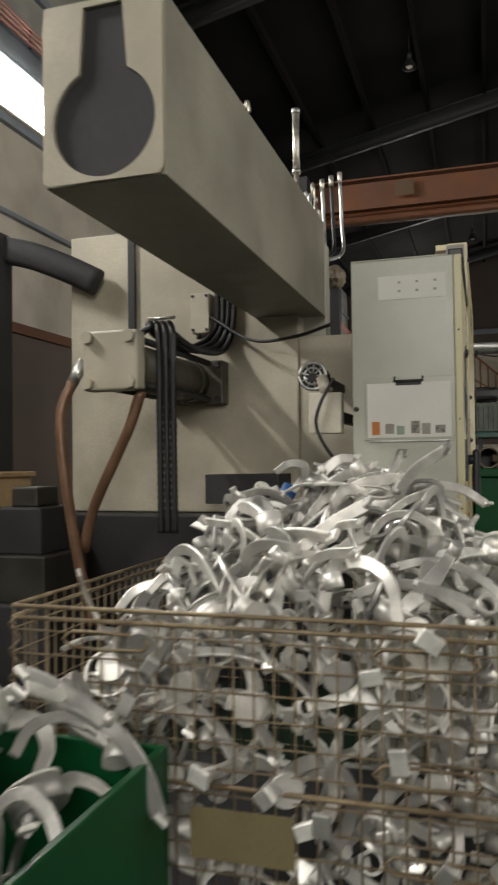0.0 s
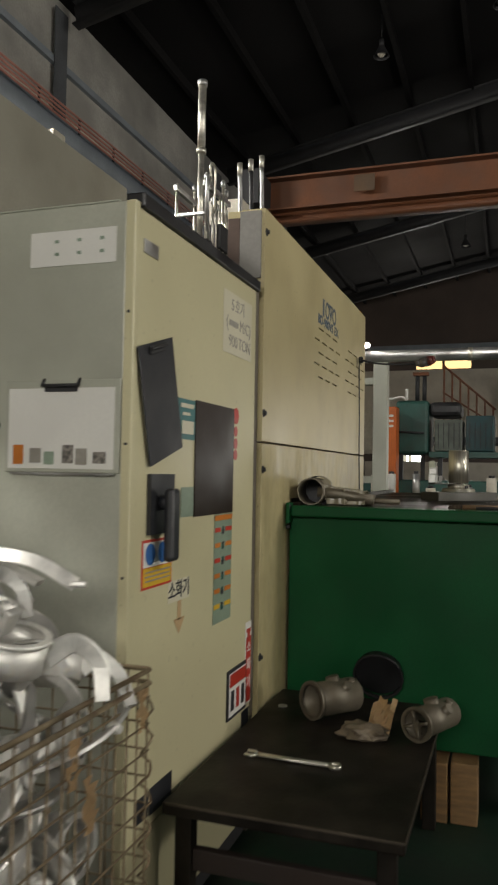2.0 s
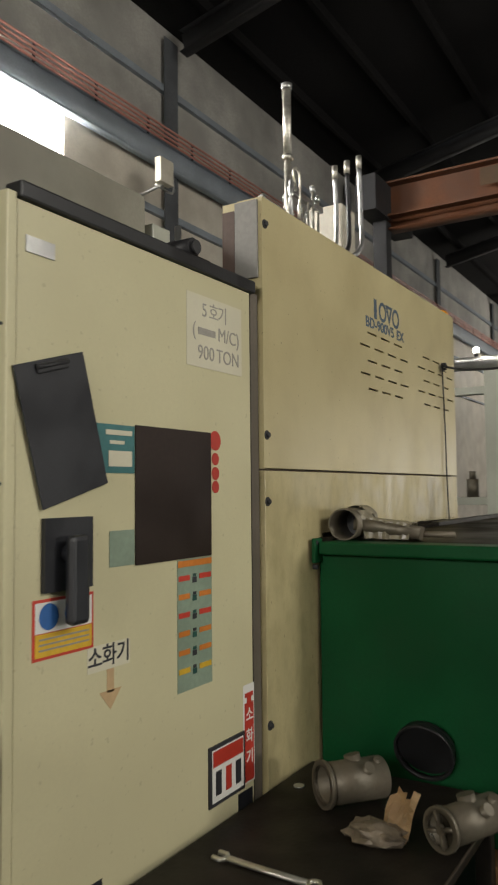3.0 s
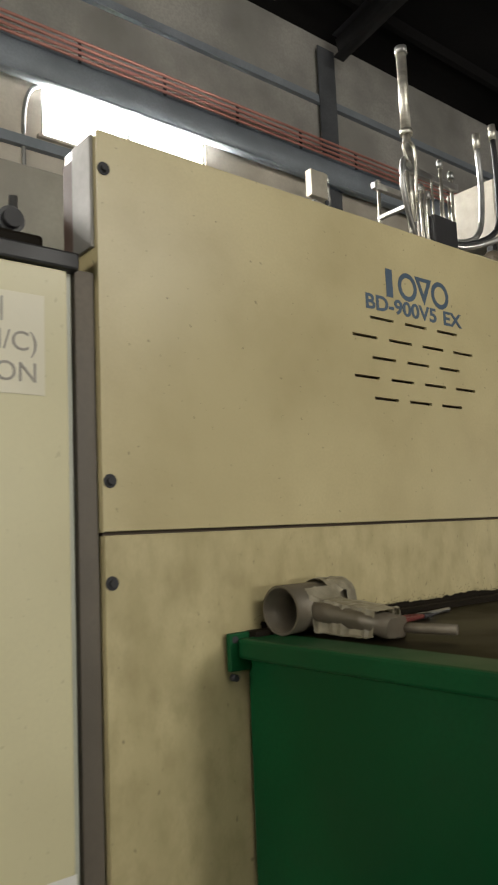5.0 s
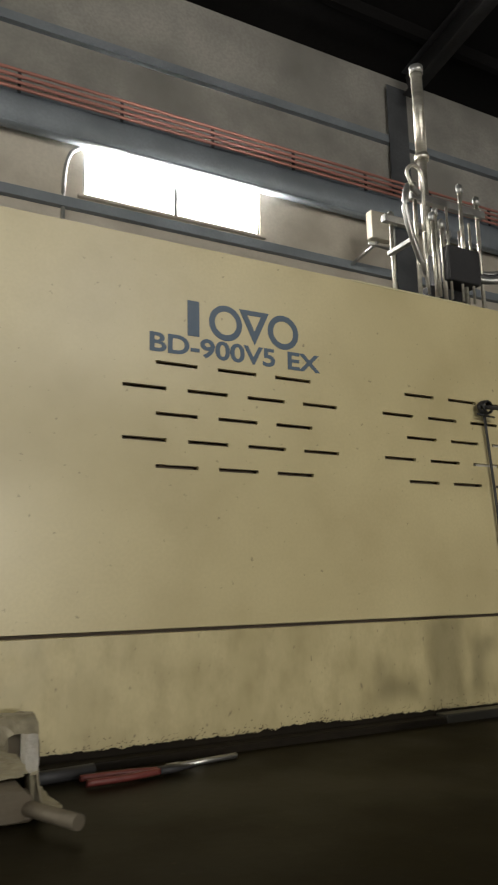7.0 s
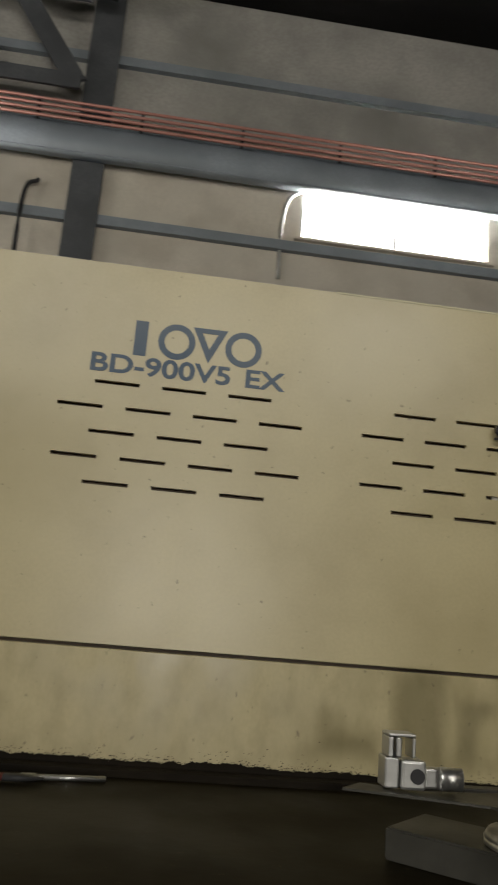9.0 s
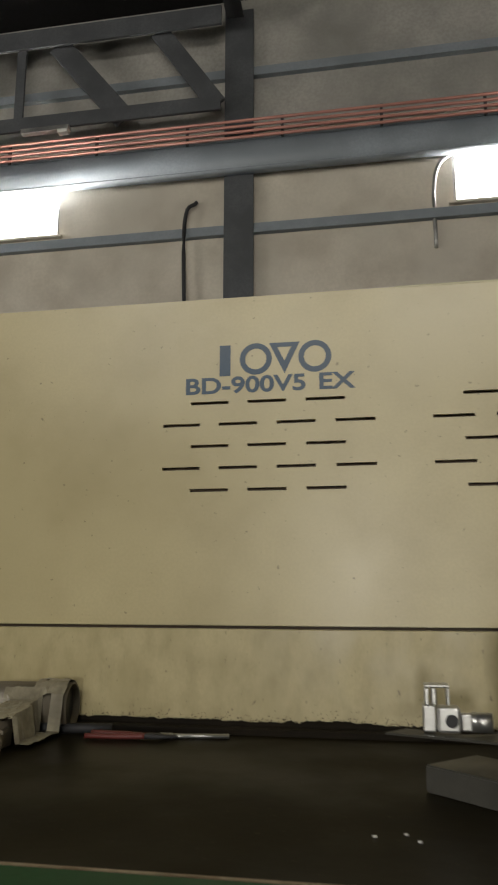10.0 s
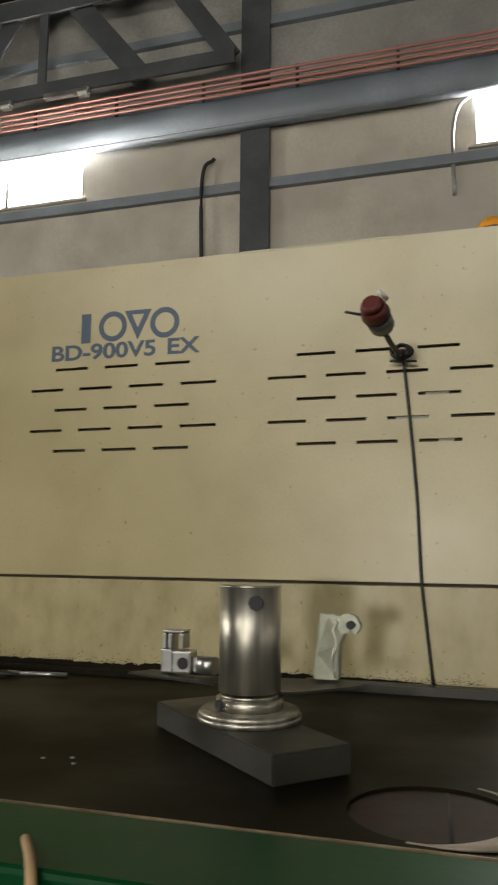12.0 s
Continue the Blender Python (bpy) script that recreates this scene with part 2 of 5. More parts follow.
def sweep(bm, pts, section, scale=None, up=(0, 0, 1), corrugate=0.0, flat=False):
    """Sweeps a closed section (list of 2D points) along a path."""
    up = Vector(up)
    rings = []
    for i, p in enumerate(pts):
        d = (pts[min(i + 1, len(pts) - 1)] - pts[max(i - 1, 0)]).normalized()
        s = d.cross(up)
        s = s.normalized() if s.length > 1e-3 else d.orthogonal().normalized()
        w = s.cross(d)
        k = (scale[i] if scale else 1.0) * (1 - corrugate * (i % 2))
        rings.append([bm.verts.new(p + (s * x + w * y) * k) for x, y in section])
    n = len(section)
    for a, b in zip(rings, rings[1:]):
        for k in range(n):
            bm.faces.new((a[k], a[(k + 1) % n], b[(k + 1) % n], b[k])).smooth = not flat
    bm.faces.new(rings[0][::-1])
    bm.faces.new(rings[-1])


def circle(r, seg=10):
    return [(r * math.cos(2 * math.pi * k / seg), r * math.sin(2 * math.pi * k / seg)) for k in range(seg)]


def slab(w, h):
    """An eight-cornered bar section."""
    a, b, c = w / 2, h / 2, min(w, h) * 0.22
    return [(-a + c, -b), (a - c, -b), (a, -b + c), (a, b - c), (a - c, b), (-a + c, b), (-a, b - c), (-a, -b + c)]


def thing(name, at, label, category, group=""):
    return tagged(new(name), label, category, group) if not at else place(tagged(new(name), label, category, group), at)


def place(ob, at):
    ob.location = at
    return ob


def where(ob):
    return ob.location + (where(ob.parent) if ob.parent else Vector())


def mesh(name, bm, material):
    bmesh.ops.recalc_face_normals(bm, faces=bm.faces)
    me = bpy.data.meshes.new(name)
    bm.to_mesh(me)
    bm.free()
    me.materials.append(material)
    return me


def part(name, bm, material, parent=None, label=""):
    """One mesh object, its points given in the world, under a thing or a part."""
    if parent:
        bmesh.ops.translate(bm, verts=bm.verts, vec=-where(parent))
    ob = new(name, mesh(name, bm, material))
    ob.parent = parent
    return tagged(ob, label)


def solid(name, a, b, material, parent=None, bevel=0.004, label=""):
    bm = bmesh.new()
    box(bm, a, b, bevel)
    return part(name, bm, material, parent, label)


def rod(name, p, q, r, material, parent=None, seg=14, label=""):
    bm = bmesh.new()
    cyl(bm, p, q, r, seg=seg)
    return part(name, bm, material, parent, label)


def hose(name, pts, r, material, parent=None, ribs=False, label="", n=7):
    bm = bmesh.new()
    path = smooth_path(pts, 26 if ribs else n)
    sweep(bm, path, circle(r), corrugate=0.18 if ribs else 0.0)
    return part(name, bm, material, parent, label)


def lettering(name, text, size, m, material, parent=None, label="", bold=0.0, wide=1.0):
    cu = bpy.data.curves.new(name, "FONT")
    cu.body, cu.size, cu.extrude, cu.offset, cu.align_x, cu.align_y = text, size, 0.0006, bold, "CENTER", "CENTER"
    tmp = new(name, cu)
    bpy.context.view_layer.update()
    me = bpy.data.meshes.new_from_object(tmp.evaluated_get(bpy.context.evaluated_depsgraph_get()))
    bpy.data.objects.remove(tmp)
    me.transform(m @ Matrix.Diagonal((wide, 1, 1, 1)))
    if parent:
        me.transform(Matrix.Translation(-where(parent)))
    me.materials.clear()
    me.materials.append(material)
    ob = new(name, me)
    ob.parent = parent
    return tagged(ob, label)


def facing_y(x, y, z):
    """Pose of something flat that faces -y."""
    return pose(x, y, z, 90, 0, 0)


def structure(name, a, b, material, label):
    bm = bmesh.new()
    box(bm, a, b)
    return tagged(part(name, bm, material), label, name.split("_")[0], kind="structure")


# ---- the hall ----
X0, X1, Y0, Y1 = -9.0, 27.5, -9.0, 5.13
structure("floor", (X0 - .2, Y0 - .2, -0.2), (X1 + .2, Y1 + .2, 0.0), CONCRETE, "dark green painted concrete floor with oil stains")


def wall_with_openings(name, axis, at, thick, lo, hi, top, holes, material, label):
    """A thick wall along x or y with rectangular openings through it."""
    bm = bmesh.new()
    us = sorted({lo, hi, *[u for h in holes for u in h[:2]]})
    zs = sorted({0.0, top, *[z for h in holes for z in h[2:]]})
    for ua, ub in zip(us, us[1:]):
        for za, zb in zip(zs, zs[1:]):
            if any(h[0] <= ua and ub <= h[1] and h[2] <= za and zb <= h[3] for h in holes):
                continue
            if axis == "x":
                box(bm, (ua, at, za), (ub, at + thick, zb))
            else:
                box(bm, (at, ua, za), (at + thick, ub, zb))
    bmesh.ops.remove_doubles(bm, verts=bm.verts, dist=1e-5)
    return tagged(part(name, bm, material), label, "wall", kind="structure")


WIN = [(-2.95, -0.965, 5.38, 5.93), (3.19, 5.18, 5.38, 5.93)]
north = wall_with_openings("wall_north", "x", Y1, 0.14, X0, X1, 8.0, WIN, WALLSHEET, "beige sheet-clad hall wall with high strip windows")
wall_with_openings("wall_south", "x", Y0 - 0.14, 0.14, X0, X1, 8.0, [(2.1, 2.7, 1.55, 2.15), (-3.0, 7.0, 5.5, 6.5), (24.1, 27.1, 0.0, 3.45)], FARWALL, "brown sheet-clad hall wall with windows and an open gate")
wall_with_openings("wall_west", "y", X0 - 0.14, 0.14, Y0, Y1, 8.0, [(-3.5, 0.5, 3.0, 4.8)], FARWALL, "brown sheet-clad hall wall with a wide high window")
wall_with_openings("wall_east", "y", X1, 0.14, Y0, Y1, 8.0, [(.43, 2.43, 5.35, 5.85), (2.10, 3.13, 1.86, 2.13)], FARWALL, "brown sheet-clad end wall with a high strip window")

tagged(solid("wall_east_lower", (X1 - .012, Y0, 0.0), (X1 - .002, Y1, 1.85), WALLSHEET, bevel=0), "beige lower cladding of the end wall", "wall", kind="structure")
tagged(solid("wall_east_middle", (X1 - .012, Y0, 2.14), (X1 - .002, Y1, 5.32), WALLSHEET, bevel=0), "beige middle cladding of the end wall", "wall", kind="structure")

# cladding ribs and girts on the north wall
bm = bmesh.new()
for z, h in ((5.20, 0.10), (4.15, 0.05), (7.0, 0.10)):
    box(bm, (X0, Y1 - 0.07, z), (X1, Y1 - 0.002, z + h))
tagged(part("trim", bm, GIRT), "blue-grey steel girts along the wall", "girt", kind="structure")

for k, (a, b, c, d) in enumerate(WIN):
    w = tagged(new("window_%d" % (k + 1)), "high strip window with two blown-out white panes", "window", kind="structure")
    w.location = ((a + b) / 2, Y1, c)
    bm = bmesh.new()
    for q in (((a, c), (b, c + .03)), ((a, d - .03), (b, d)), ((a, c + .03), (a + .03, d - .03)), ((b - .03, c + .03), (b, d - .03)), (((a + b) / 2 - .02, c + .03), ((a + b) / 2 + .02, d - .03))):
        box(bm, (q[0][0], Y1 + 0.02, q[0][1]), (q[1][0], Y1 + 0.06, q[1][1]))
    part("window_frame", bm, GALV, w)
    for u, v in ((a + .03, (a + b) / 2 - .02), ((a + b) / 2 + .02, b - .03)):
        solid("pane", (u, Y1 + 0.085, c + .03), (v, Y1 + 0.09, d - .03), PANE, w, 0)
    solid("window_sill", (a - .05, Y1 - 0.05, c - .035), (b + .05, Y1 + 0.0, c - .004), WALLSHEET, w)

w = tagged(new("window_3"), "high yellowish lit strip window in the end wall", "window", kind="structure")
w.location = (X1, 1.43, 5.35)
for u, v in ((.43, 1.38), (1.48, 2.43)):
    solid("pane", (X1 + 0.05, u, 5.35), (X1 + 0.06, v, 5.85), FARPANE, w, 0)
solid("window_frame", (X1 + 0.02, 1.38, 5.35), (X1 + 0.09, 1.48, 5.85), DARKSTEEL, w, 0)

w = tagged(new("window_4"), "low bright slit window in the end wall", "window", kind="structure")
w.location = (X1, 2.71, 1.86)
for u, v in ((2.10, 2.16), (2.24, 2.58), (2.70, 2.77), (2.93, 3.0)):
    solid("pane", (X1 + 0.05, u, 1.86), (X1 + 0.06, v, 2.13), PANE, w, 0)

# roof: two dark slopes, purlins and rafters
RIDGE_Y, RIDGE_Z, EAVE = -2.0, 9.4, 7.95
bm = bmesh.new()
for ya, za, yb, zb in ((Y1 + .2, EAVE, RIDGE_Y, RIDGE_Z), (RIDGE_Y, RIDGE_Z, Y0 - .2, EAVE)):
    v = [bm.verts.new(p) for p in ((X0 - .2, ya, za), (X1 + .2, ya, za), (X1 + .2, yb, zb), (X0 - .2, yb, zb))]
    u = [bm.verts.new(p.co + Vector((0, 0, 0.12))) for p in v]
    bm.faces.new(v[::-1]), bm.faces.new(u)
    for i in range(4):
        bm.faces.new((v[i], v[(i + 1) % 4], u[(i + 1) % 4], u[i]))
tagged(part("ceiling", bm, ROOF), "near-black roof sheets above the hall", "roof", kind="structure")


def roof_z(y):
    return EAVE + (RIDGE_Z - EAVE) * (Y1 + .2 - y) / (Y1 + .2 - RIDGE_Y) if y > RIDGE_Y else EAVE + (RIDGE_Z - EAVE) * (y - Y0 + .2) / (RIDGE_Y - Y0 + .2)


for k in range(9):
    y = 4.4 - k * 1.15
    z = roof_z(y)
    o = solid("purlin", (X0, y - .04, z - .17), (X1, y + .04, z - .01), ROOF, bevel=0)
    tagged(o, "dark steel roof purlin under the sheets", "purlin", "roof purlins", "structure")


def i_beam(bm, a, b, h, w, t=0.015):
    """An I-section between two points, its web upright."""
    a, b = Vector(a), Vector(b)
    pts = [a, b]
    for zc, ww, hh in ((h / 2 - t / 2, w, t), (-h / 2 + t / 2, w, t), (0, t, h - 2 * t)):
        sweep(bm, [p + Vector((0, 0, zc)) for p in pts], [(-ww / 2, -hh / 2), (ww / 2, -hh / 2), (ww / 2, hh / 2), (-ww / 2, hh / 2)])


for x in (-5.1, 1.04, 7.18, 13.32, 19.46, 25.6):
    fr = thing("portal_frame", (x, Y1 - .2, 0), "dark steel portal column and rafter", "steel frame", "portal frames")
    tagged(fr, kind="structure")
    bm = bmesh.new()
    box(bm, (x - .155, Y1 - .085, 0), (x + .155, Y1 - .073, 7.8)), box(bm, (x - .008, Y1 - .073, 0), (x + .008, Y1 - .002, 7.8))
    part("column", bm, HAZESTEEL, fr)
    bm = bmesh.new()
    i_beam(bm, (x, Y1 - .3, roof_z(Y1) - .3), (x, RIDGE_Y, RIDGE_Z - .3), 0.32, 0.18)
    i_beam(bm, (x, RIDGE_Y, RIDGE_Z - .3), (x, Y0 + .1, roof_z(Y0) - .3), 0.32, 0.18)
    part("rafter", bm, DARKSTEEL, fr)

for x, n in ((X0 - .14, "gable_west"), (X1, "gable_east")):
    bm = bmesh.new()
    v = [bm.verts.new((xx, y, z)) for xx in (x, x + .14) for y, z in ((Y0, 8.0), (Y1, 8.0), (RIDGE_Y, RIDGE_Z + .02))]
    for f in ((0, 1, 2), (3, 5, 4), (0, 3, 4, 1), (1, 4, 5, 2), (2, 5, 3, 0)):
        bm.faces.new([v[i] for i in f])
    tagged(part(n, bm, FARWALL), "dark brown gable cladding under the roof", "wall", kind="structure")

tagged(solid("wall_upper_cladding", (X0, Y1 - .0035, 6.42), (X1, Y1 - .0005, 8.3), UPPERSHEET, bevel=0), "grey upper wall cladding under the eaves, lightened for haze", "wall", kind="structure")

# lattice bracing above the runway, beside the column
lt = tagged(thing("lattice_truss", (-2.5, Y1 - .5, 6.45), "dark steel lattice bracing under the eaves", "truss"), kind="structure")
for n, a, b, h, o in (("bottom_chord", (-6.0, 6.52), (0.9, 6.52), .16, .36), ("top_chord", (-6.0, 7.55), (0.9, 7.55), .22, .36), ("diagonal", (-.15, 6.5), (-.95, 7.5), .24, .29), ("diagonal", (-1.75, 7.5), (-2.5, 6.5), .22, .29), ("diagonal", (-3.3, 6.5), (-4.1, 7.5), .22, .29), ("upright", (-1.35, 6.5), (-1.35, 7.5), .10, .33), ("upright", (-2.95, 6.5), (-2.95, 7.5), .10, .33), ("diagonal", (.2, 7.5), (.85, 6.55), .20, .29)):
    bm = bmesh.new()
    d_ = (Vector((b[0], b[1])) - Vector((a[0], a[1]))).normalized()
    nx, nz = -d_.y * h / 2, d_.x * h / 2
    v = [bm.verts.new((p[0] + s_ * nx, Y1 - o + t_, p[1] + s_ * nz)) for t_ in (0, .03) for p, s_ in ((a, -1), (b, -1), (b, 1), (a, 1))]
    for f in ((0, 1, 2, 3), (7, 6, 5, 4), (0, 4, 5, 1), (1, 5, 6, 2), (2, 6, 7, 3), (3, 7, 4, 0)):
        bm.faces.new([v[i] for i in f])
    part(n, bm, HAZESTEEL, lt)
for x in (-1.9, -.95):
    fl = thing("tube_light_fitting", (x, Y1 - .40, 6.34), "unlit white tube light fitting below the bracing", "light fitting", "tube light fittings")
    solid("housing", (x - .32, Y1 - .40, 6.385), (x + .22, Y1 - .33, 6.438), GALV, fl)
    solid("end_cap", (x + .10, Y1 - .41, 6.345), (x + .21, Y1 - .34, 6.384), PAPER, fl)

# crane runway and conductor bars along the north wall
run = tagged(thing("crane_runway", (X0, Y1 - .25, 5.8), "dark steel crane runway beam on the wall columns", "beam"), kind="structure")
bm = bmesh.new()
i_beam(bm, (X0, Y1 - .15, 6.02), (X1, Y1 - .15, 6.02), 0.36, 0.12)
part("beam", bm, GIRT, run)
for k in range(4):
    rod("conductor_bar", (X0, Y1 - .23, 6.18 + k * .062), (X1, Y1 - .23, 6.18 + k * .062), .016, BUSRED, run, 8, "red conductor bar")
for k in range(36):
    solid("bracket", (X0 + .5 + k, Y1 - .212, 6.16), (X0 + .53 + k, Y1 - .19, 6.40), DARKSTEEL, run, 0)

# overhead crane girder across the hall
girder = thing("crane_girder", (9.0, 2.5, 0), "rusty orange overhead crane girder on a dark leg", "crane")
bm = bmesh.new()
box(bm, (8.985, -8.8, 5.302), (9.015, 2.55, 5.738))
part("girder_web", bm, CRANE, girder)
for z in (5.27, 5.74):
    solid("flange", (8.83, -8.8, z), (9.17, 2.55, z + .03), CRANE, girder, 0.003)
bm = bmesh.new()
i_beam(bm, (9.1, 2.55, 5.20), (9.1, -8.8, 5.20), 0.14, 0.26, 0.02)
part("lower_rail", bm, CRANE, girder)
solid("end_carriage", (8.4, 2.5, 5.25), (9.9, 2.8, 5.75), DARKSTEEL, girder)
solid("leg", (8.9, 2.55, 0), (9.1, 2.75, 5.3), DARKSTEEL, girder)
for k in range(3):
    solid("number_plate", (8.822, 1.2 - k * 2.2, 5.42), (8.828, 0.9 - k * 2.2, 5.66), mat("faded_number_paint", (0.105, 0.062, 0.032), 0.7), girder)


# ---- control cabinet ----
cab = thing("control_cabinet", (0.4, 0.22, 0), "tall control cabinet with grey-green front and cream door", "cabinet")
CX, CT = -0.115, 2.10
solid("body", (CX + .012, 0.03, 0.06), (0.93, 0.44, CT - .004), GREYGREEN, cab, 0.006)
solid("front_panel", (CX, 0.035, 0.10), (CX + .012, 0.44, CT), GREYGREEN, cab, 0.003)
solid("corner_trim", (CX - .006, 0.004, 0.08), (CX + .022, 0.034, CT), DOOR, cab, 0.004, "cream corner strip with chipped edge")
solid("door", (CX + .024, 0.008, 0.40), (0.908, 0.028, CT - .012), DOOR, cab, 0.004, "cream steel door covered in stickers")
solid("top_seal", (CX + .03, -0.002, CT - .010), (0.935, 0.055, CT + .032), RUBBER, cab, 0.006, "black top edge")
solid("top_plate", (CX, 0.057, CT + .0005), (0.93, 0.44, CT + .006), GREYGREEN, cab, 0.002)
solid("plinth", (CX + .02, 0.03, 0.0), (0.92, 0.44, 0.06), DARKSTEEL, cab)
solid("lower_panel", (CX + .024, 0.012, 0.08), (0.908, 0.03, 0.395), DOOR, cab, 0.003)
solid("gap_profile", (0.932, 0.02, 0.0), (0.981, 0.10, 2.10), mat("brown_grey_profile", (0.13, 0.11, 0.085), 0.5), cab, 0.002)


def sticker(name, x0, x1, z0, z1, material, parent, label="", y=0.0075, t=0.0012):
    return solid(name, (x0, y - t, z0), (x1, y, z1), material, parent, 0, label)


np_ = sticker("nameplate", -0.066, 0.022, 1.973, 2.011, GALV, cab, "small grey metal nameplate", t=0.003)
bl = sticker("maker_sticker", 0.165, 0.312, 1.478, 1.602, TEAL, cab, "teal maker's sticker with pale bars")
for k, (a, b, c, d) in enumerate(((.20, .30, 1.575, 1.588), (.215, .27, 1.552, 1.561), (.21, .30, 1.495, 1.535))):
    sticker("print_bar", a, b, c, d, PAPER_AGED, bl, y=0.0060)
sticker("dark_sheet", 0.315, 0.667, 1.238, 1.606, SCREEN, cab, "glossy dark brown sheet on the door", t=0.004)
sl = sticker("small_label", 0.215, 0.312, 1.241, 1.332, GREENGREY, cab, "small grey label")
hb = sticker("handle_plate", -0.012, 0.144, 1.204, 1.372, PLASTIC, cab, "black handle recess plate", t=0.012)
bm = bmesh.new()
box(bm, (0.028, -0.052, 1.128), (0.088, -0.022, 1.332), 0.012)
cyl(bm, (0.058, -0.03, 1.29), (0.058, -0.004, 1.29), 0.02)
part("handle", bm, PLASTIC, hb)
sf = sticker("safety_sign", -0.038, 0.157, 1.055, 1.190, RED, cab, "red-edged safety sticker with two blue discs")
sticker("white_field", -0.031, 0.150, 1.115, 1.183, PAPER, sf, y=0.0060)
sticker("yellow_field", -0.031, 0.150, 1.062, 1.113, YELLOW, sf, y=0.0060)
for x in (0.010, 0.090):
    bm = bmesh.new()
    cyl(bm, (x, 0.0035, 1.150), (x, 0.0046, 1.150), 0.03, seg=24)
    d = part("disc", bm, BLUE, sf)
for k in range(3):
    sticker("print_bar", -0.02, 0.14, 1.075 + k * .012, 1.079 + k * .012, GREYINK, sf, y=0.0046)
ex = sticker("extinguisher_label", 0.137, 0.293, 0.993, 1.056, PAPER_AGED, cab, "taped label pointing to the extinguisher")
for k, c_ in enumerate("소화기"):
    lettering("letter", c_, 0.058, facing_y(0.163 + k * .052, 0.0058, 1.024), INK, ex, bold=0.0008)
bm = bmesh.new()
box(bm, (0.207, 0.0062, 0.935), (0.232, 0.0074, 0.992))
v = [bm.verts.new((x, y, z)) for y in (0.0062, 0.0074) for x, z in ((0.18, 0.94), (0.26, 0.94), (0.22, 0.893))]
for f in ((0, 1, 2), (3, 5, 4), (0, 3, 4, 1), (1, 4, 5, 2), (2, 5, 3, 0)):
    bm.faces.new([v[i] for i in f])
part("arrow", bm, CARD, ex, "beige paper arrow")
po = sticker("instruction_strip", 0.498, 0.670, 0.865, 1.236, GREENGREY, cab, "grey-green instruction strip with red rows")
for k in range(6):
    c = (RED, ORANGE, RED, ORANGE, ORANGE, YELLOW)[k]
    for a, b in ((0.504, 0.556), (0.604, 0.664)):
        sticker("row_bar", a, b, 1.175 - k * .052, 1.190 - k * .052, c, po, y=0.0060)
    for q, (w_, h_) in enumerate(((.010, .016), (.008, .009))):
        sticker("pictogram", 0.580 - w_, 0.580 + w_, 1.166 - k * .052 + q * .017, 1.166 - k * .052 + q * .017 + h_, (INK, DARKGREEN)[(k + q) % 2], po, y=0.0060)
sticker("top_bar", 0.500, 0.668, 1.214, 1.232, ORANGE, po, y=0.0060)
for k, (z, r) in enumerate(((1.583, .030), (1.527, .019), (1.483, .020), (1.442, .019))):
    bm = bmesh.new()
    cyl(bm, (0.695, 0.0063, z), (0.695, 0.0076, z), r, seg=24)
    part("red_dot", bm, RED, cab, "round red sticker")
rv = sticker("fire_sign", 0.843, 0.909, 0.505, 0.812, PAPER, cab, "white sticker with a red extinguisher and white letters")
sticker("bottle", 0.850, 0.903, 0.512, 0.755, RED, rv, y=0.0060)
sticker("neck", 0.864, 0.889, 0.7555, 0.772, RED, rv, y=0.0060)
sticker("lever", 0.852, 0.901, 0.7725, 0.786, RED, rv, y=0.0060)
for k, c_ in enumerate("소화기"):
    lettering("letter", c_, 0.048, facing_y(0.877, 0.0044, 0.715 - k * .066), PAPER, rv, bold=0.0006)
fs = sticker("framed_notice", 0.646, 0.842, 0.500, 0.675, INK, cab, "black-framed red and white notice", t=0.006)
sticker("notice_sheet", 0.658, 0.832, 0.512, 0.664, PAPER, fs, y=0.0012)
sticker("notice_band", 0.662, 0.828, 0.615, 0.660, RED, fs, y=-0.0002)
for k in range(3):
    sticker("notice_mark", 0.675 + k * .055, 0.705 + k * .055, 0.53, 0.60, (INK, RED, INK)[k], fs, y=-0.0002)
for a, b, c, d in ((-.05, .035, .43, .497), (.042, .19, .425, .50), (.81, .895, .41, .488)):
    sticker("black_patch", a, b, c, d, PLASTIC, cab, "black magnet patch")
sg = sticker("machine_sign", 0.548, 0.852, 1.800, 2.020, PAPER_AGED, cab, "laminated paper sign with grey lettering")
for k, c_ in enumerate("5호기"):
    lettering("letter", c_, 0.058, facing_y(0.640 + k * .050, 0.0058, 1.975), GREYINK, sg)
lettering("bracket", "(", 0.060, facing_y(0.585, 0.0058, 1.912), GREYINK, sg)
lettering("letters", "M/C)", 0.060, facing_y(0.775, 0.0058, 1.912), GREYINK, sg)
sticker("print_bar", 0.605, 0.698, 1.900, 1.921, GREYINK, sg, y=0.0060)
lettering("letters", "900", 0.060, facing_y(0.648, 0.0058, 1.845), GREYINK, sg)
lettering("letters", "TON", 0.060, facing_y(0.770, 0.0058, 1.845), GREYINK, sg)
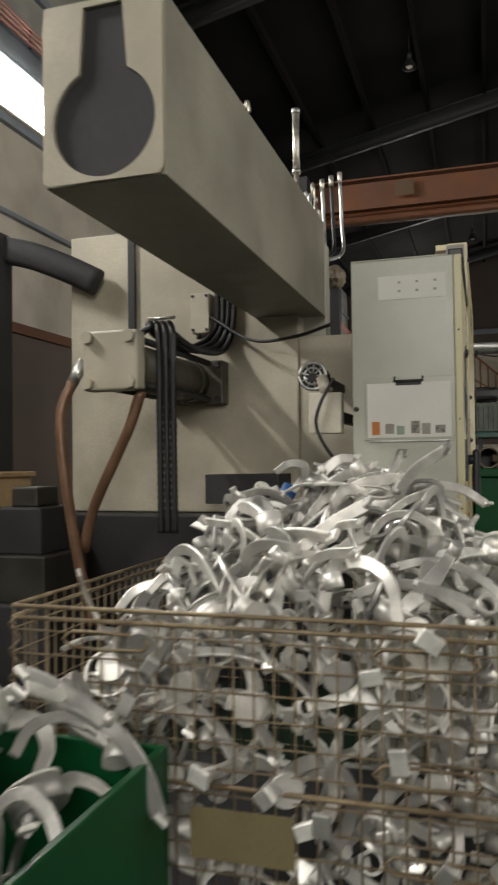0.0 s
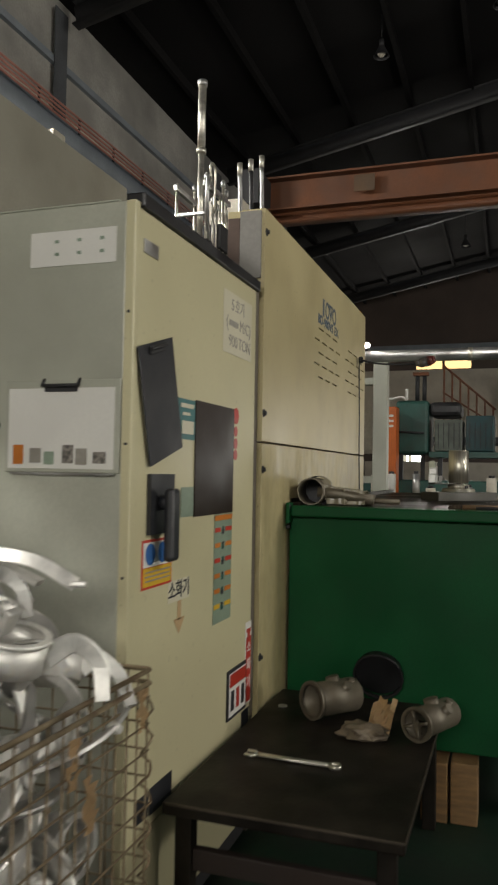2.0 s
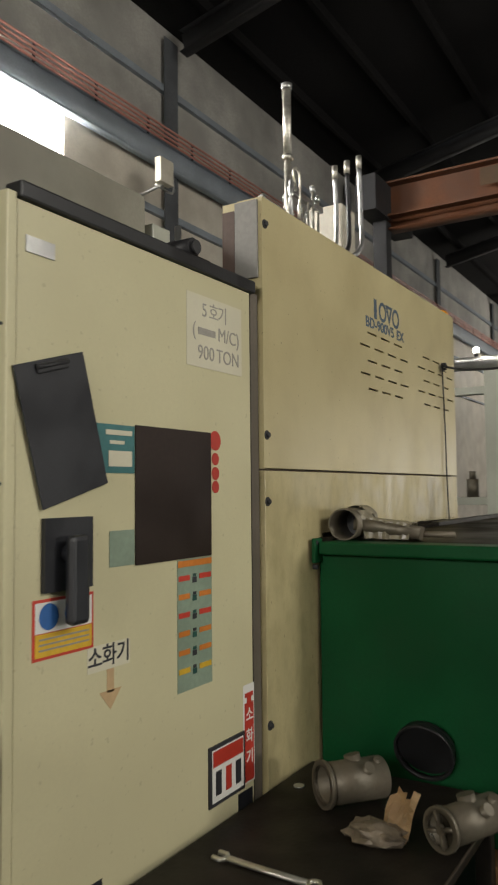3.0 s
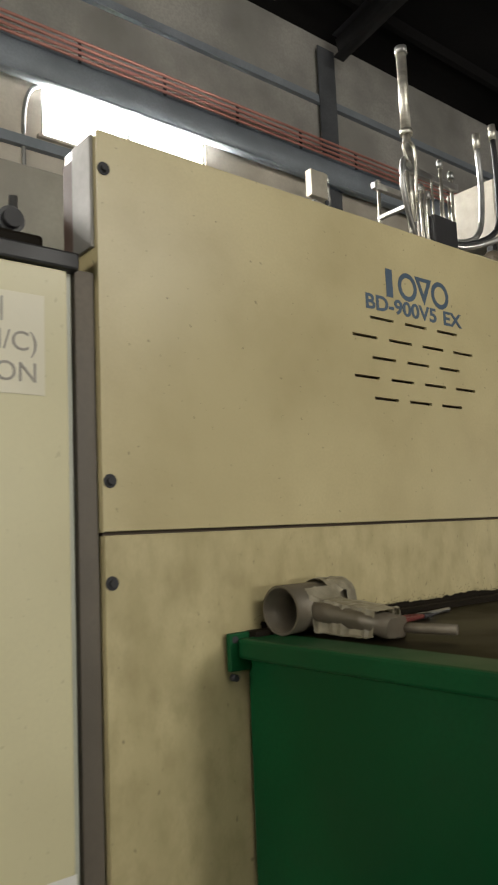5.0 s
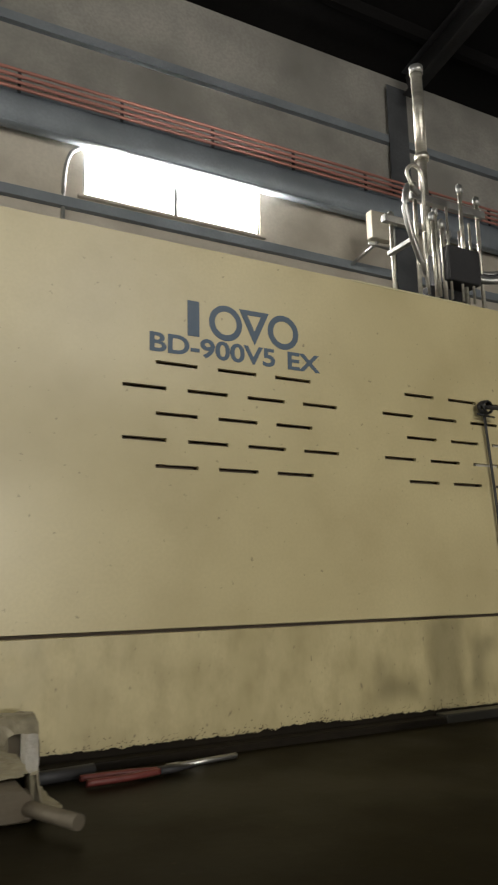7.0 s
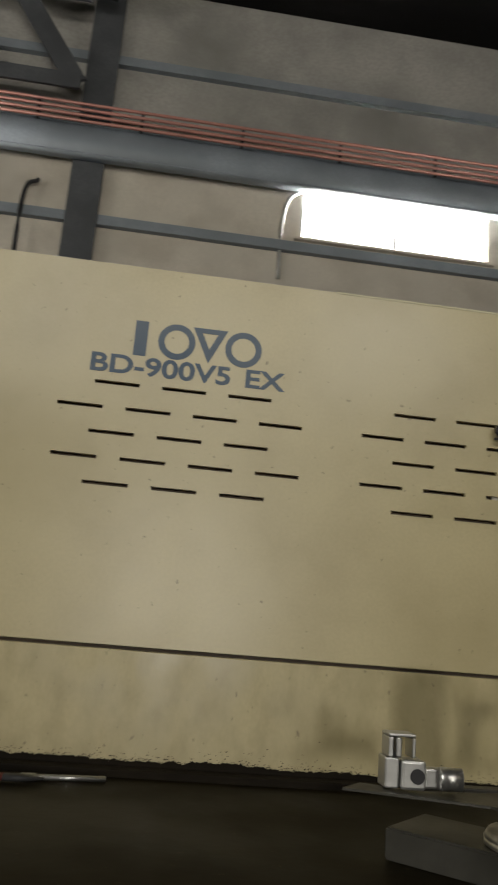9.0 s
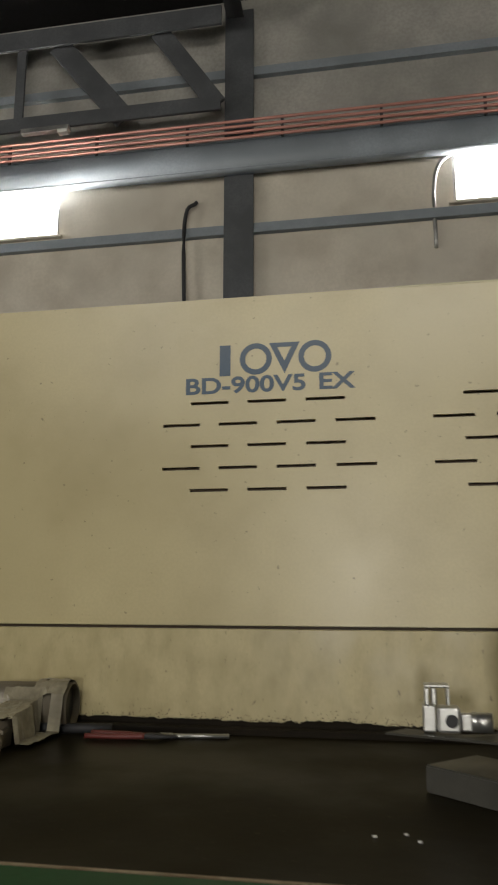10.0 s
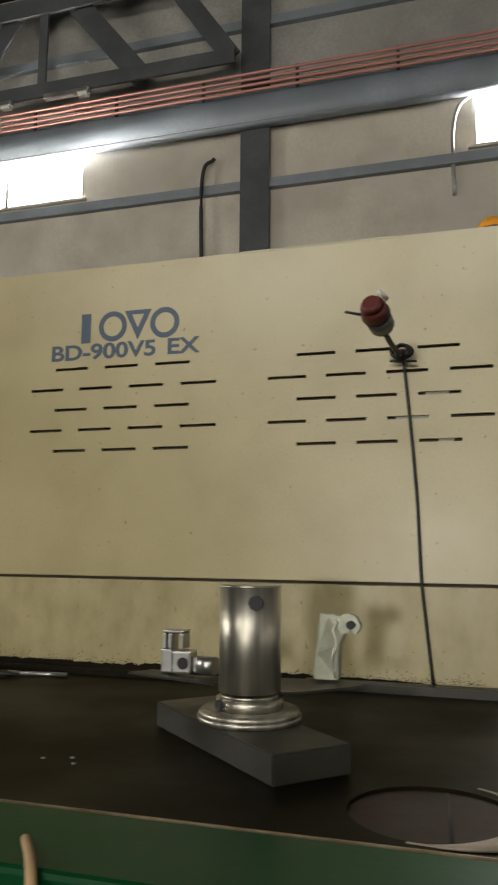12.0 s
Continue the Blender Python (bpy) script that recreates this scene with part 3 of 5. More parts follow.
# paper label, fittings on the front
lab = solid("title_label", (CX - .002, 0.063, 1.937), (CX, 0.330, 2.033), PAPER, cab, 0, "white paper label with faint marks")
for k in range(6):
    solid("print_bar", (CX - .0035, 0.10 + (k % 3) * .07, 1.965 + (k // 3) * .035), (CX - .002, 0.112 + (k % 3) * .07, 1.974 + (k // 3) * .035), GREENGREY, lab, 0)
rod("front_bolt", (CX - .012, 0.425, 1.50), (CX, 0.425, 1.50), .010, DARKSTEEL, cab)
for z in (1.45, 1.1, 0.8, 1.8):
    rod("trim_screw", (CX - .010, 0.019, z), (CX - .004, 0.019, z), .004, DARKSTEEL, cab, 8)

# black clipboard hung crooked on the door
cb = thing("clipboard", (0.045, 0.0, 1.58), "black clipboard hanging crooked on the cabinet door", "clipboard")
cb.rotation_euler = (0, radians(-16), 0)
bm = bmesh.new()
box(bm, (-.112, -.0045, -.165), (.112, 0.0005, .165), 0.002)
o = new("board", mesh("board", bm, PLASTIC)); o.parent = cb
bm = bmesh.new()
box(bm, (-.05, -.012, .135), (.05, -.0045, .158), 0.003)
cyl(bm, (-.05, -.012, .15), (.05, -.012, .15), .005, seg=8)
o = new("clip", mesh("clip", bm, DARKSTEEL)); o.parent = cb
# landscape clipboard with photo sheet on the front
cf = thing("photo_clipboard", (CX, 0.21, 1.49), "grey clipboard with a white photo sheet on the cabinet front", "clipboard")
solid("board", (CX - .008, 0.036, 1.372), (CX - .001, 0.392, 1.622), GREYGREEN, cf, 0.002)
sheet = solid("paper", (CX - .0105, 0.052, 1.382), (CX - .008, 0.380, 1.600), PAPER, cf, 0.0)
for k in range(6):
    y = 0.345 - k * .050
    solid("photo", (CX - .012, y - (.015, .021, .012, .022, .013, .020)[k], 1.393 + .004 * (k % 2)), (CX - .0105, y + (.017, .014, .019, .012, .021, .018)[k], 1.446 - .009 * (k % 3)), (ORANGE, GREYINK, GREENGREY, PHOTO, GREYINK, PHOTO)[k], sheet, 0)
bm = bmesh.new()
cyl(bm, (CX - .020, .16, 1.606), (CX - .020, .27, 1.606), .004, seg=8), cyl(bm, (CX - .020, .16, 1.606), (CX - .008, .16, 1.625), .004, seg=8), cyl(bm, (CX - .020, .27, 1.606), (CX - .008, .27, 1.625), .004, seg=8)
box(bm, (CX - .013, .165, 1.59), (CX - .008, .265, 1.612))
part("clip", bm, DARKSTEEL, cf, "black wire clip")
solid("ledge", (CX - .014, 0.05, 1.366), (CX - .001, 0.37, 1.371), GALV, cf, 0)

# ---- machine guard with slots ----
PX0, PX1, PT, SEAM = 0.985, 3.235, 2.44, 1.50
guard = thing("machine_guard", (2.1, 0.0, 0), "long cream machine guard panel with ventilation slots", "machine guard")
slots = []
for gx in (1.826, 2.587):
    for r in range(5):
        n, off = ((3, .5), (4, 0))[r % 2]
        for k in range(n):
            x = gx + (off + k) * .1655
            slots.append((x, x + .110, 2.1235 - r * .063, 2.1325 - r * .063))
bm = bmesh.new()
xs = sorted({PX0, PX1, *[s for q in slots for s in q[:2]]})
zs = sorted({SEAM + .004, PT, *[s for q in slots for s in q[2:]]})
grid = {(i, j): bm.verts.new((x, 0, z)) for i, x in enumerate(xs) for j, z in enumerate(zs)}
for i in range(len(xs) - 1):
    for j in range(len(zs) - 1):
        if not any(s[0] - 1e-6 <= xs[i] and xs[i + 1] <= s[1] + 1e-6 and s[2] - 1e-6 <= zs[j] and zs[j + 1] <= s[3] + 1e-6 for s in slots):
            bm.faces.new((grid[i, j], grid[i + 1, j], grid[i + 1, j + 1], grid[i, j + 1]))
for a, b, c, d in slots:
    for p, q in (((a, c), (b, c)), ((b, c), (b, d)), ((b, d), (a, d)), ((a, d), (a, c))):
        bm.faces.new([bm.verts.new(t) for t in ((p[0], 0, p[1]), (q[0], 0, q[1]), (q[0], .012, q[1]), (p[0], .012, p[1]))])
box(bm, (PX0, 0.0, PT), (PX1, 0.10, PT + .004)), box(bm, (PX0 - .003, 0.0, SEAM + .004), (PX0, 0.16, PT)), box(bm, (PX1, 0.0, SEAM + .004), (PX1 + .003, 0.10, PT))
box(bm, (PX0, 0.0, SEAM + .004), (PX1, 0.03, SEAM + .006))
bmesh.ops.remove_doubles(bm, verts=bm.verts, dist=1e-5)
part("upper_panel", bm, CREAM, guard)
solid("lower_panel", (PX0, 0.0, 0.08), (PX1, 0.03, SEAM - .003), CREAM_DIRTY, guard, 0.002, "grimy lower cream panel")
solid("inner_frame", (PX0 + .01, 0.03, 0.0), (PX1 - .01, 0.14, PT - .02), mat("dusty_brown_primer", (0.16, 0.12, 0.085), 0.7), guard, 0)
for a, b, z in ((3.02, 3.08, 2.002), (3.05, 3.09, 1.876), (2.94, 3.03, 1.939)):
    solid("paper_strip", (a, 0.014, z - .006), (b, 0.02, z + .006), PAPER, guard, 0)
for z in (1.618, 1.392, 2.35, 0.65):
    bm = bmesh.new()
    cyl(bm, (1.0, -0.012, z), (1.0, 0.0, z), .009, seg=6), cyl(bm, (1.0, -.003, z), (1.0, 0.0, z), .016, seg=16)
    part("bolt", bm, DARKSTEEL, guard)
solid("end_channel", (PX0 - .013, .014, SEAM + .66), (PX0 - .0035, .105, PT - .006), mat("dull_grey_channel", (0.22, 0.21, 0.19), 0.55, 0.2, vary=0.2), guard, 0.002, "grey steel end channel")
solid("end_backing", (PX0 - .010, .107, CT + .05), (PX0 - .004, .158, PT - .03), mat("brown_primer_plate", (0.09, 0.055, 0.04), 0.6), guard, 0.001, "brown primed back plate")
vb = thing("hydraulic_valve", (.88, .24, CT + .006), "black oily hydraulic valve standing on the cabinet top", "hydraulic valve")
solid("valve_body", (.80, .17, CT + .0065), (.93, .33, CT + .13), GRIME, vb, 0.012)
rod("solenoid", (.86, .20, CT + .165), (.86, .34, CT + .165), .034, RUBBER, vb, 18)
rod("solenoid_cap", (.86, .185, CT + .165), (.86, .20, CT + .165), .024, DARKSTEEL, vb, 12)
for y in (.19, .25, .31):
    rod("fitting", (.80, y, CT + .07), (.775, y, CT + .07), .013, GALV, vb, 6)
rod("port_tube", (.905, .30, CT + .13), (.905, .30, CT + .27), .012, GALV, vb, 10)
# specular glint along the guard's top edge, built as a pale strip
solid("edge_strip", (2.50, -.0015, PT + .001), (2.95, .010, PT + .0055), DOOR, guard, 0, "pale strip drawing a glint on the top edge")
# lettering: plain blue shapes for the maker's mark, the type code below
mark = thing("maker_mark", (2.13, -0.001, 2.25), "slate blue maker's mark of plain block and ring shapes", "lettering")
for k, (x, w) in enumerate(((2.008, .080), (2.098, .094), (2.181, .080), (2.268, .094))):
    bm = bmesh.new()
    if k % 2:
        pipe(bm, (x, -.0012, 2.253), (x, -.0002, 2.253), w / 2, .016, 32)
    elif k == 0:
        box(bm, (x - .016, -.0012, 2.206), (x + .016, -.0002, 2.298))
    else:
        out_, inn_ = ((-.044, 2.298), (.044, 2.298), (0, 2.206)), ((-.020, 2.285), (.020, 2.285), (0, 2.243))
        v = [[bm.verts.new((x + u, y, z)) for u, z in q] for y in (-.0012, -.0002) for q in (out_, inn_)]
        for e in range(3):
            n = (e + 1) % 3
            for a, b in ((0, 1), (1, 3), (3, 2), (2, 0)):
                bm.faces.new((v[a][e], v[a][n], v[b][n], v[b][e]))
        bmesh.ops.recalc_face_normals(bm, faces=bm.faces)
    part("shape", bm, BLUEINK, mark)
lettering("letters", "BD-900V5", 0.066, facing_y(2.066, -0.0008, 2.176), BLUEINK, mark, bold=0.0016, wide=1.27)
lettering("letters", "EX", 0.066, facing_y(2.326, -0.0008, 2.176), BLUEINK, mark, bold=0.0016, wide=1.27)

# work lamp on a gooseneck fixed to the guard, with its cable
reel = thing("gooseneck_lamp", (2.96, -0.01, 2.11), "maroon and grey work lamp on a gooseneck fixed to the guard", "work lamp")
bm = bmesh.new()
cyl(bm, (2.950, -.448, 2.088), (2.955, -.400, 2.080), .029, .028, 20), cyl(bm, (2.955, -.400, 2.080), (2.956, -.372, 2.078), .028, .012, 20)
part("housing", bm, mat("dark_grey_lamp_plastic", (0.13, 0.12, 0.12), 0.5), reel, "grey plastic housing")
bm = bmesh.new()
cyl(bm, (2.945, -.478, 2.099), (2.949, -.449, 2.090), .026, .032, 20), cyl(bm, (2.943, -.490, 2.104), (2.945, -.478, 2.099), .018, .026, 20)
part("lens_hood", bm, MAROON, reel, "dark red front shell")
rod("glass_edge", (2.960, -.490, 2.127), (2.975, -.468, 2.115), .005, PAPER, reel)
rod("switch_lever", (2.920, -.45, 2.090), (2.884, -.455, 2.098), .0032, DARKSTEEL, reel, 8)
hose("gooseneck", [(2.955, -.374, 2.079), (2.958, -.26, 2.076), (2.961, -.12, 2.088), (2.960, -.012, 2.116)], .0065, DARKSTEEL, reel)
hose("cable", [(2.962, -.016, 2.112), (2.968, -.012, 2.06), (2.985, -.012, 1.85), (2.994, -.012, 1.70), (3.000, -.012, 1.52), (3.010, -.012, 1.40), (3.024, -.012, 1.255)], .0042, RUBBER, reel)
bm = bmesh.new()
for k in range(5):
    a = k * 1.3
    path = [Vector((2.962 + .022 * math.cos(a + t) * (1 + .3 * math.sin(k)), -.016 - .004 * k, 2.112 + .018 * math.sin(a + t))) for t in np.linspace(0, 5.5, 14)]
    sweep(bm, path, circle(.004, 6), up=(0, 1, 0))
part("cable_knot", bm, RUBBER, reel)
rod("hook", (2.93, -.02, 2.09), (3.0, -.02, 2.085), .003, DARKSTEEL, reel, 6)
bc = thing("warning_beacon", (3.2, 0.05, PT + .004), "amber warning beacon on top of the guard", "beacon")
bm = bmesh.new()
bmesh.ops.create_uvsphere(bm, u_segments=20, v_segments=12, radius=.045)
bmesh.ops.translate(bm, verts=bm.verts, vec=(3.205, .06, PT + .008))
part("lens", bm, BEACON, bc, "amber plastic dome")
rod("base", (3.205, .06, PT + .004), (3.205, .06, PT + .012), .05, DARKSTEEL, bc)

# ---- green tank with an oily steel top ----
TX0, TX1, TYF, TZ = 1.32, 4.30, -1.24, 1.235
HX, HY, HR = 3.075, -0.90, 0.118
tank = thing("green_tank_table", (2.8, -0.6, 0), "green painted steel tank table with an oily dark top", "machine table")
bm = bmesh.new()
box(bm, (1.365, TYF + .03, 0.25), (TX1, -.012, TZ - .045), 0.006)
part("body", bm, GREEN, tank)
bm = bmesh.new()
box(bm, (TX0, TYF, TZ - .045), (1.44, -.03, TZ + .003), 0.008)
part("left_rim", bm, GREEN, tank, "green lip with worn edge")
bm = bmesh.new()
box(bm, (1.4405, TYF, TZ - .045), (TX1, -1.048, TZ + .003), 0.008)
part("front_rim", bm, GREEN, tank, "green lip with worn edge")
bm = bmesh.new()
top, h = TZ, 0.13
xs, ys = (1.441, HX - h, HX + h, TX1), (-1.047, HY - h, HY + h, -.055)
for i in range(3):
    for j in range(3):
        if (i, j) != (1, 1):
            bm.faces.new([bm.verts.new((x, y, top)) for x, y in ((xs[i], ys[j]), (xs[i + 1], ys[j]), (xs[i + 1], ys[j + 1]), (xs[i], ys[j + 1]))])
n = 48
for k in range(n):
    quad = []
    for a in (2 * math.pi * k / n, 2 * math.pi * (k + 1) / n):
        c, s = math.cos(a), math.sin(a)
        m = max(abs(c), abs(s))
        quad.append(((HX + h * c / m, HY + h * s / m), (HX + HR * c, HY + HR * s)))
    (o1, i1), (o2, i2) = quad
    bm.faces.new([bm.verts.new((*p, top)) for p in (o1, o2, i2, i1)])
    bm.faces.new([bm.verts.new(p) for p in ((*i1, top), (*i2, top), (*i2, top - .03), (*i1, top - .03))])
bmesh.ops.remove_doubles(bm, verts=bm.verts, dist=1e-5)
part("top_plate", bm, OILSTEEL, tank, "oily dark steel plate with a round hole")
bm = bmesh.new()
cyl(bm, (HX, HY, top - .045), (HX, HY, top - .005), HR - .002, seg=48)
part("hole_lid", bm, mat("brown_rusty_lid", (0.042, 0.026, 0.018), 0.6, spec=0.2, fine=50, coarse=5, vary=0.3, bump=0.15), tank, "rusty brown lid sunk in the hole")
rod("lid_seam", (HX + .03, HY - .11, top - .0045), (HX + .015, HY + .11, top - .0045), .002, DARKSTEEL, tank, 6)
bm = bmesh.new()
path = [Vector((HX + (HR + .014) * math.cos(a), HY + (HR + .014) * math.sin(a), top + .004)) for a in np.linspace(-1.75, 1.1, 28)]
sweep(bm, path, [(-.016, -.004), (.022, -.004), (.016, .005), (-.012, .005)], scale=[max(.12, math.sin(math.pi * k / 27) ** 1.3) for k in range(28)])
part("hole_ring", bm, mat("worn_tan_steel", (0.36, 0.31, 0.24), 0.45, 0.5, vary=0.2), tank, "bright worn ring round the hole")
solid("worn_edge", (1.445, -1.0495, TZ + .0005), (TX1, -1.0465, TZ + .0042), WIRE, tank, 0, "pale worn paint edge")
solid("back_ledge", (1.36, -.0545, TZ - .03), (2.70, -.012, TZ + .016), GRIME, tank, 0.003, "back ledge caked in black grime")
solid("back_ledge", (2.7005, -.0545, TZ - .03), (TX1, -.012, TZ + .022), PLATESTEEL, tank, 0.003, "grey steel back ledge")
bm = bmesh.new()
prev = None
for k in range(620):
    x = 1.42 + k * .0028
    hgt = max(.003, .012 + .010 * noise.noise((x * 5, 0, 0)) + .006 * noise.noise((x * 40, 1, 0)) + .004 * noise.noise((x * 190, 2, 0))) * min(1, max(.35, (3.2 - x) / .5))
    cur = [bm.verts.new((x, -.004, TZ - .02)), bm.verts.new((x, -.0035, TZ + .016 + hgt)), bm.verts.new((x, -.0002, TZ + .016 + hgt))]
    if prev:
        for q in range(2):
            bm.faces.new((prev[q], cur[q], cur[q + 1], prev[q + 1]))
    prev = cur
random.seed(44)
for k in range(1500):
    x, z = random.uniform(1.40, 3.15), TZ + .022 + random.expovariate(150)
    w, h = random.uniform(.0006, .0026), random.uniform(.0005, .0016)
    bm.faces.new([bm.verts.new((x + a_ * w, -.0006, z + b_ * h)) for a_, b_ in ((-1, -.3), (.2, -1), (1, .2), (-.1, 1))])
o = part("grime", bm, GRIME, tank, "black crusted grime")
tagged(o, kind="stuff")
solid("corner_bracket", (1.30, -.028, 1.16), (1.365, -.012, 1.25), GREEN, tank, 0.004)
for z in (1.145, 1.235):
    rod("bolt", (1.315, -.03, z), (1.315, -.012, z), .009, DARKSTEEL, tank, 8)
for y in (-.30, -1.1):
    for x in (1.45, 4.1):
        solid("foot", (x, y, 0.0), (x + .12, y + .12, 0.25), DARKSTEEL, tank)
random.seed(7)
for k in range(2):
    y = -.60 - k * .115
    o = solid("timber_block", (1.27 + .01 * k, y - .105, 0.0), (1.43, y, 0.235 + .005 * k), WOOD, bevel=0.006)
    tagged(o, "raw sawn timber block standing under the tank edge", "timber block", "timber blocks under the tank")

# fixture on a steel slab
slabp = thing("steel_slab", (2.72, -.70, TZ), "thick grey steel slab lying on the tank top", "steel slab")
d, p = Vector((.72, -.69, 0)), Vector((.69, .72, 0))
c0 = Vector((2.51, -.555, TZ + .001))
bm = bmesh.new()
v = [bm.verts.new(c0 + d * a + p * b + Vector((0, 0, z))) for z in (0, .048) for a, b in ((0, 0), (.455, 0), (.455, .15), (0, .15))]
for f in ((3, 2, 1, 0), (4, 5, 6, 7), (0, 1, 5, 4), (1, 2, 6, 5), (2, 3, 7, 6), (3, 0, 4, 7)):
    bm.faces.new([v[i] for i in f])
bmesh.ops.bevel(bm, geom=list(bm.edges), offset=.003, segments=2, affect="EDGES")
part("slab", bm, PLATESTEEL, slabp)
FXX, FYY, FB = 2.735, -.650, TZ + .0495
fix = thing("turned_fixture", (FXX, FYY, FB), "bright turned steel cylinder fixture on a flange", "machine part")
bm = bmesh.new()
cyl(bm, (FXX, FYY, FB), (FXX, FYY, FB + .010), .094, .095, 40), cyl(bm, (FXX, FYY, FB + .010), (FXX, FYY, FB + .020), .095, .089, 40)
part("flange", bm, TURNED, fix)
bm = bmesh.new()
cyl(bm, (FXX, FYY, FB + .020), (FXX, FYY, FB + .040), .061, .061, 36), cyl(bm, (FXX, FYY, FB + .040), (FXX, FYY, FB + .0455), .053, .053, 36)
part("collar", bm, TURNED, fix)
bm = bmesh.new()
cyl(bm, (FXX, FYY, FB + .0505), (FXX, FYY, FB + .238), .057, .057, 48), cyl(bm, (FXX, FYY, FB + .238), (FXX, FYY, FB + .242), .057, .054, 48)
part("barrel", bm, TURNED, fix)
rod("cross_hole", (FXX + .026, FYY - .056, FB + .212), (FXX + .024, FYY - .045, FB + .212), .013, DARKSTEEL, fix)
rod("collar_hole", (FXX - .045, FYY - .05, FB + .03), (FXX - .038, FYY - .042, FB + .03), .010, DARKSTEEL, fix)
bm = bmesh.new()
rim_ = [(2.44, -.545), (2.52, -.570), (2.66, -.610), (2.737, -.690), (2.82, -.610), (2.90, -.555), (2.93, -.53), (2.88, -.475), (2.81, -.470), (2.70, -.525), (2.58, -.505), (2.48, -.505)]
lo_, hi_ = ([bm.verts.new((x, y, FB + .0455 + h_ + .004 * math.sin(x * 26))) for x, y in rim_] for h_ in (0, .004))
bm.faces.new(lo_[::-1]), bm.faces.new(hi_)
for k in range(len(rim_)):
    n = (k + 1) % len(rim_)
    bm.faces.new((lo_[k], lo_[n], hi_[n], hi_[k]))
bmesh.ops.triangulate(bm, faces=[f for f in bm.faces if len(f.verts) > 4])
bmesh.ops.recalc_face_normals(bm, faces=bm.faces)
part("shim_plate", bm, PLATESTEEL, fix, "thin wavy sheet metal plate")
KX, KY, KZ = 2.515, -.545, FB + .0535
solid("clamp_side", (KX - .004, KY + .004, KZ), (KX + .020, KY + .046, KZ + .048), GALV, fix, .003)
cb_ = solid("clamp_block", (KX + .022, KY - .004, KZ), (KX + .064, KY + .040, KZ + .046), GALV, fix, .005, "small bright clamp block")
rod("clamp_screw", (KX + .048, KY - .007, KZ + .022), (KX + .048, KY - .0045, KZ + .022), .012, DARKSTEEL, cb_, 14)
solid("fork_back", (KX, KY, KZ + .0485), (KX + .008, KY + .042, KZ + .080), GALV, fix, .002)
solid("fork_middle", (KX + .012, KY - .002, KZ + .0485), (KX + .022, KY + .040, KZ + .080), GALV, fix, .003)
solid("fork_front", (KX + .040, KY, KZ + .0485), (KX + .046, KY + .040, KZ + .080), GALV, fix, .002)
solid("fork_bridge", (KX, KY, KZ + .0805), (KX + .046, KY + .042, KZ + .086), GALV, fix, .002)
solid("clamp_bar", (KX + .0645, KY + .006, KZ + .002), (KX + .120, KY + .030, KZ + .034), GALV, fix, .004)
rod("clamp_nose", (KX + .085, KY - .006, KZ + .022), (KX + .120, KY - .012, KZ + .022), .018, GALV, fix, 18)
CB = FB + .0525
cl = thing("clevis_bracket", (2.87, -.48, CB), "cast grey clevis bracket standing on the fixture wing", "machine part")
bm = bmesh.new()
outline = [(0, 0), (.050, 0), (.053, .04), (.056, .07), (.062, .088), (.076, .096), (.087, .088), (.096, .104), (.086, .124), (.066, .130), (.052, .121), (.041, .128), (.030, .124), (.014, .129), (.009, .10), (.006, .05)]
a = [bm.verts.new((2.822 + x, -.505 + .004 * math.sin(z * 60), CB + z)) for x, z in outline]
b = [bm.verts.new((2.822 + x, -.471, CB + z)) for x, z in outline]
bm.faces.new(a), bm.faces.new(b[::-1])
for k in range(len(outline)):
    j = (k + 1) % len(outline)
    bm.faces.new((a[k], b[k], b[j], a[j]))
bmesh.ops.recalc_face_normals(bm, faces=bm.faces)
bmesh.ops.bevel(bm, geom=list(bm.edges), offset=.0025, segments=2, affect="EDGES")
part("fork", bm, CASTING, cl)
bm = bmesh.new()
sweep(bm, smooth_path([(2.868, -.509, CB + .006), (2.862, -.511, CB + .04), (2.871, -.511, CB + .07), (2.864, -.511, CB + .095), (2.872, -.510, CB + .116)], 4), slab(.005, .004), up=(0, 1, 0))
part("machined_edge", bm, CHROME, cl, "bright broken metal edge")
rod("pin", (2.899, -.517, CB + .108), (2.899, -.465, CB + .108), .008, DARKSTEEL, cl)

# things lying on the tank top
dr = thing("pipe_fitting", (1.52, -.08, TZ), "dull metal pipe fitting with a boxy arm on the tank edge", "pipe fitting")
bm = bmesh.new()
pipe(bm, (1.405, -.095, TZ + .064), (1.62, -.078, TZ + .064), .060, .005, 32)
part("drum", bm, ALU_DULL, dr)
rod("end_plate", (1.60, -.080, TZ + .064), (1.606, -.079, TZ + .064), .055, DARKSTEEL, dr, 24)
bm = bmesh.new()
path = [Vector(q) for q in ((1.49, -.11, TZ + .062), (1.50, -.19, TZ + .055), (1.512, -.27, TZ + .042), (1.52, -.36, TZ + .030))]
sweep(bm, path, slab(.075, .045))
part("arm", bm, ALU_DULL, dr)
solid("jaw", (1.515, -.35, TZ + .002), (1.565, -.30, TZ + .045), ALU_DULL, dr, 0.006)
rod("spigot", (1.545, -.33, TZ + .026), (1.605, -.46, TZ + .022), .012, ALU_DULL, dr)
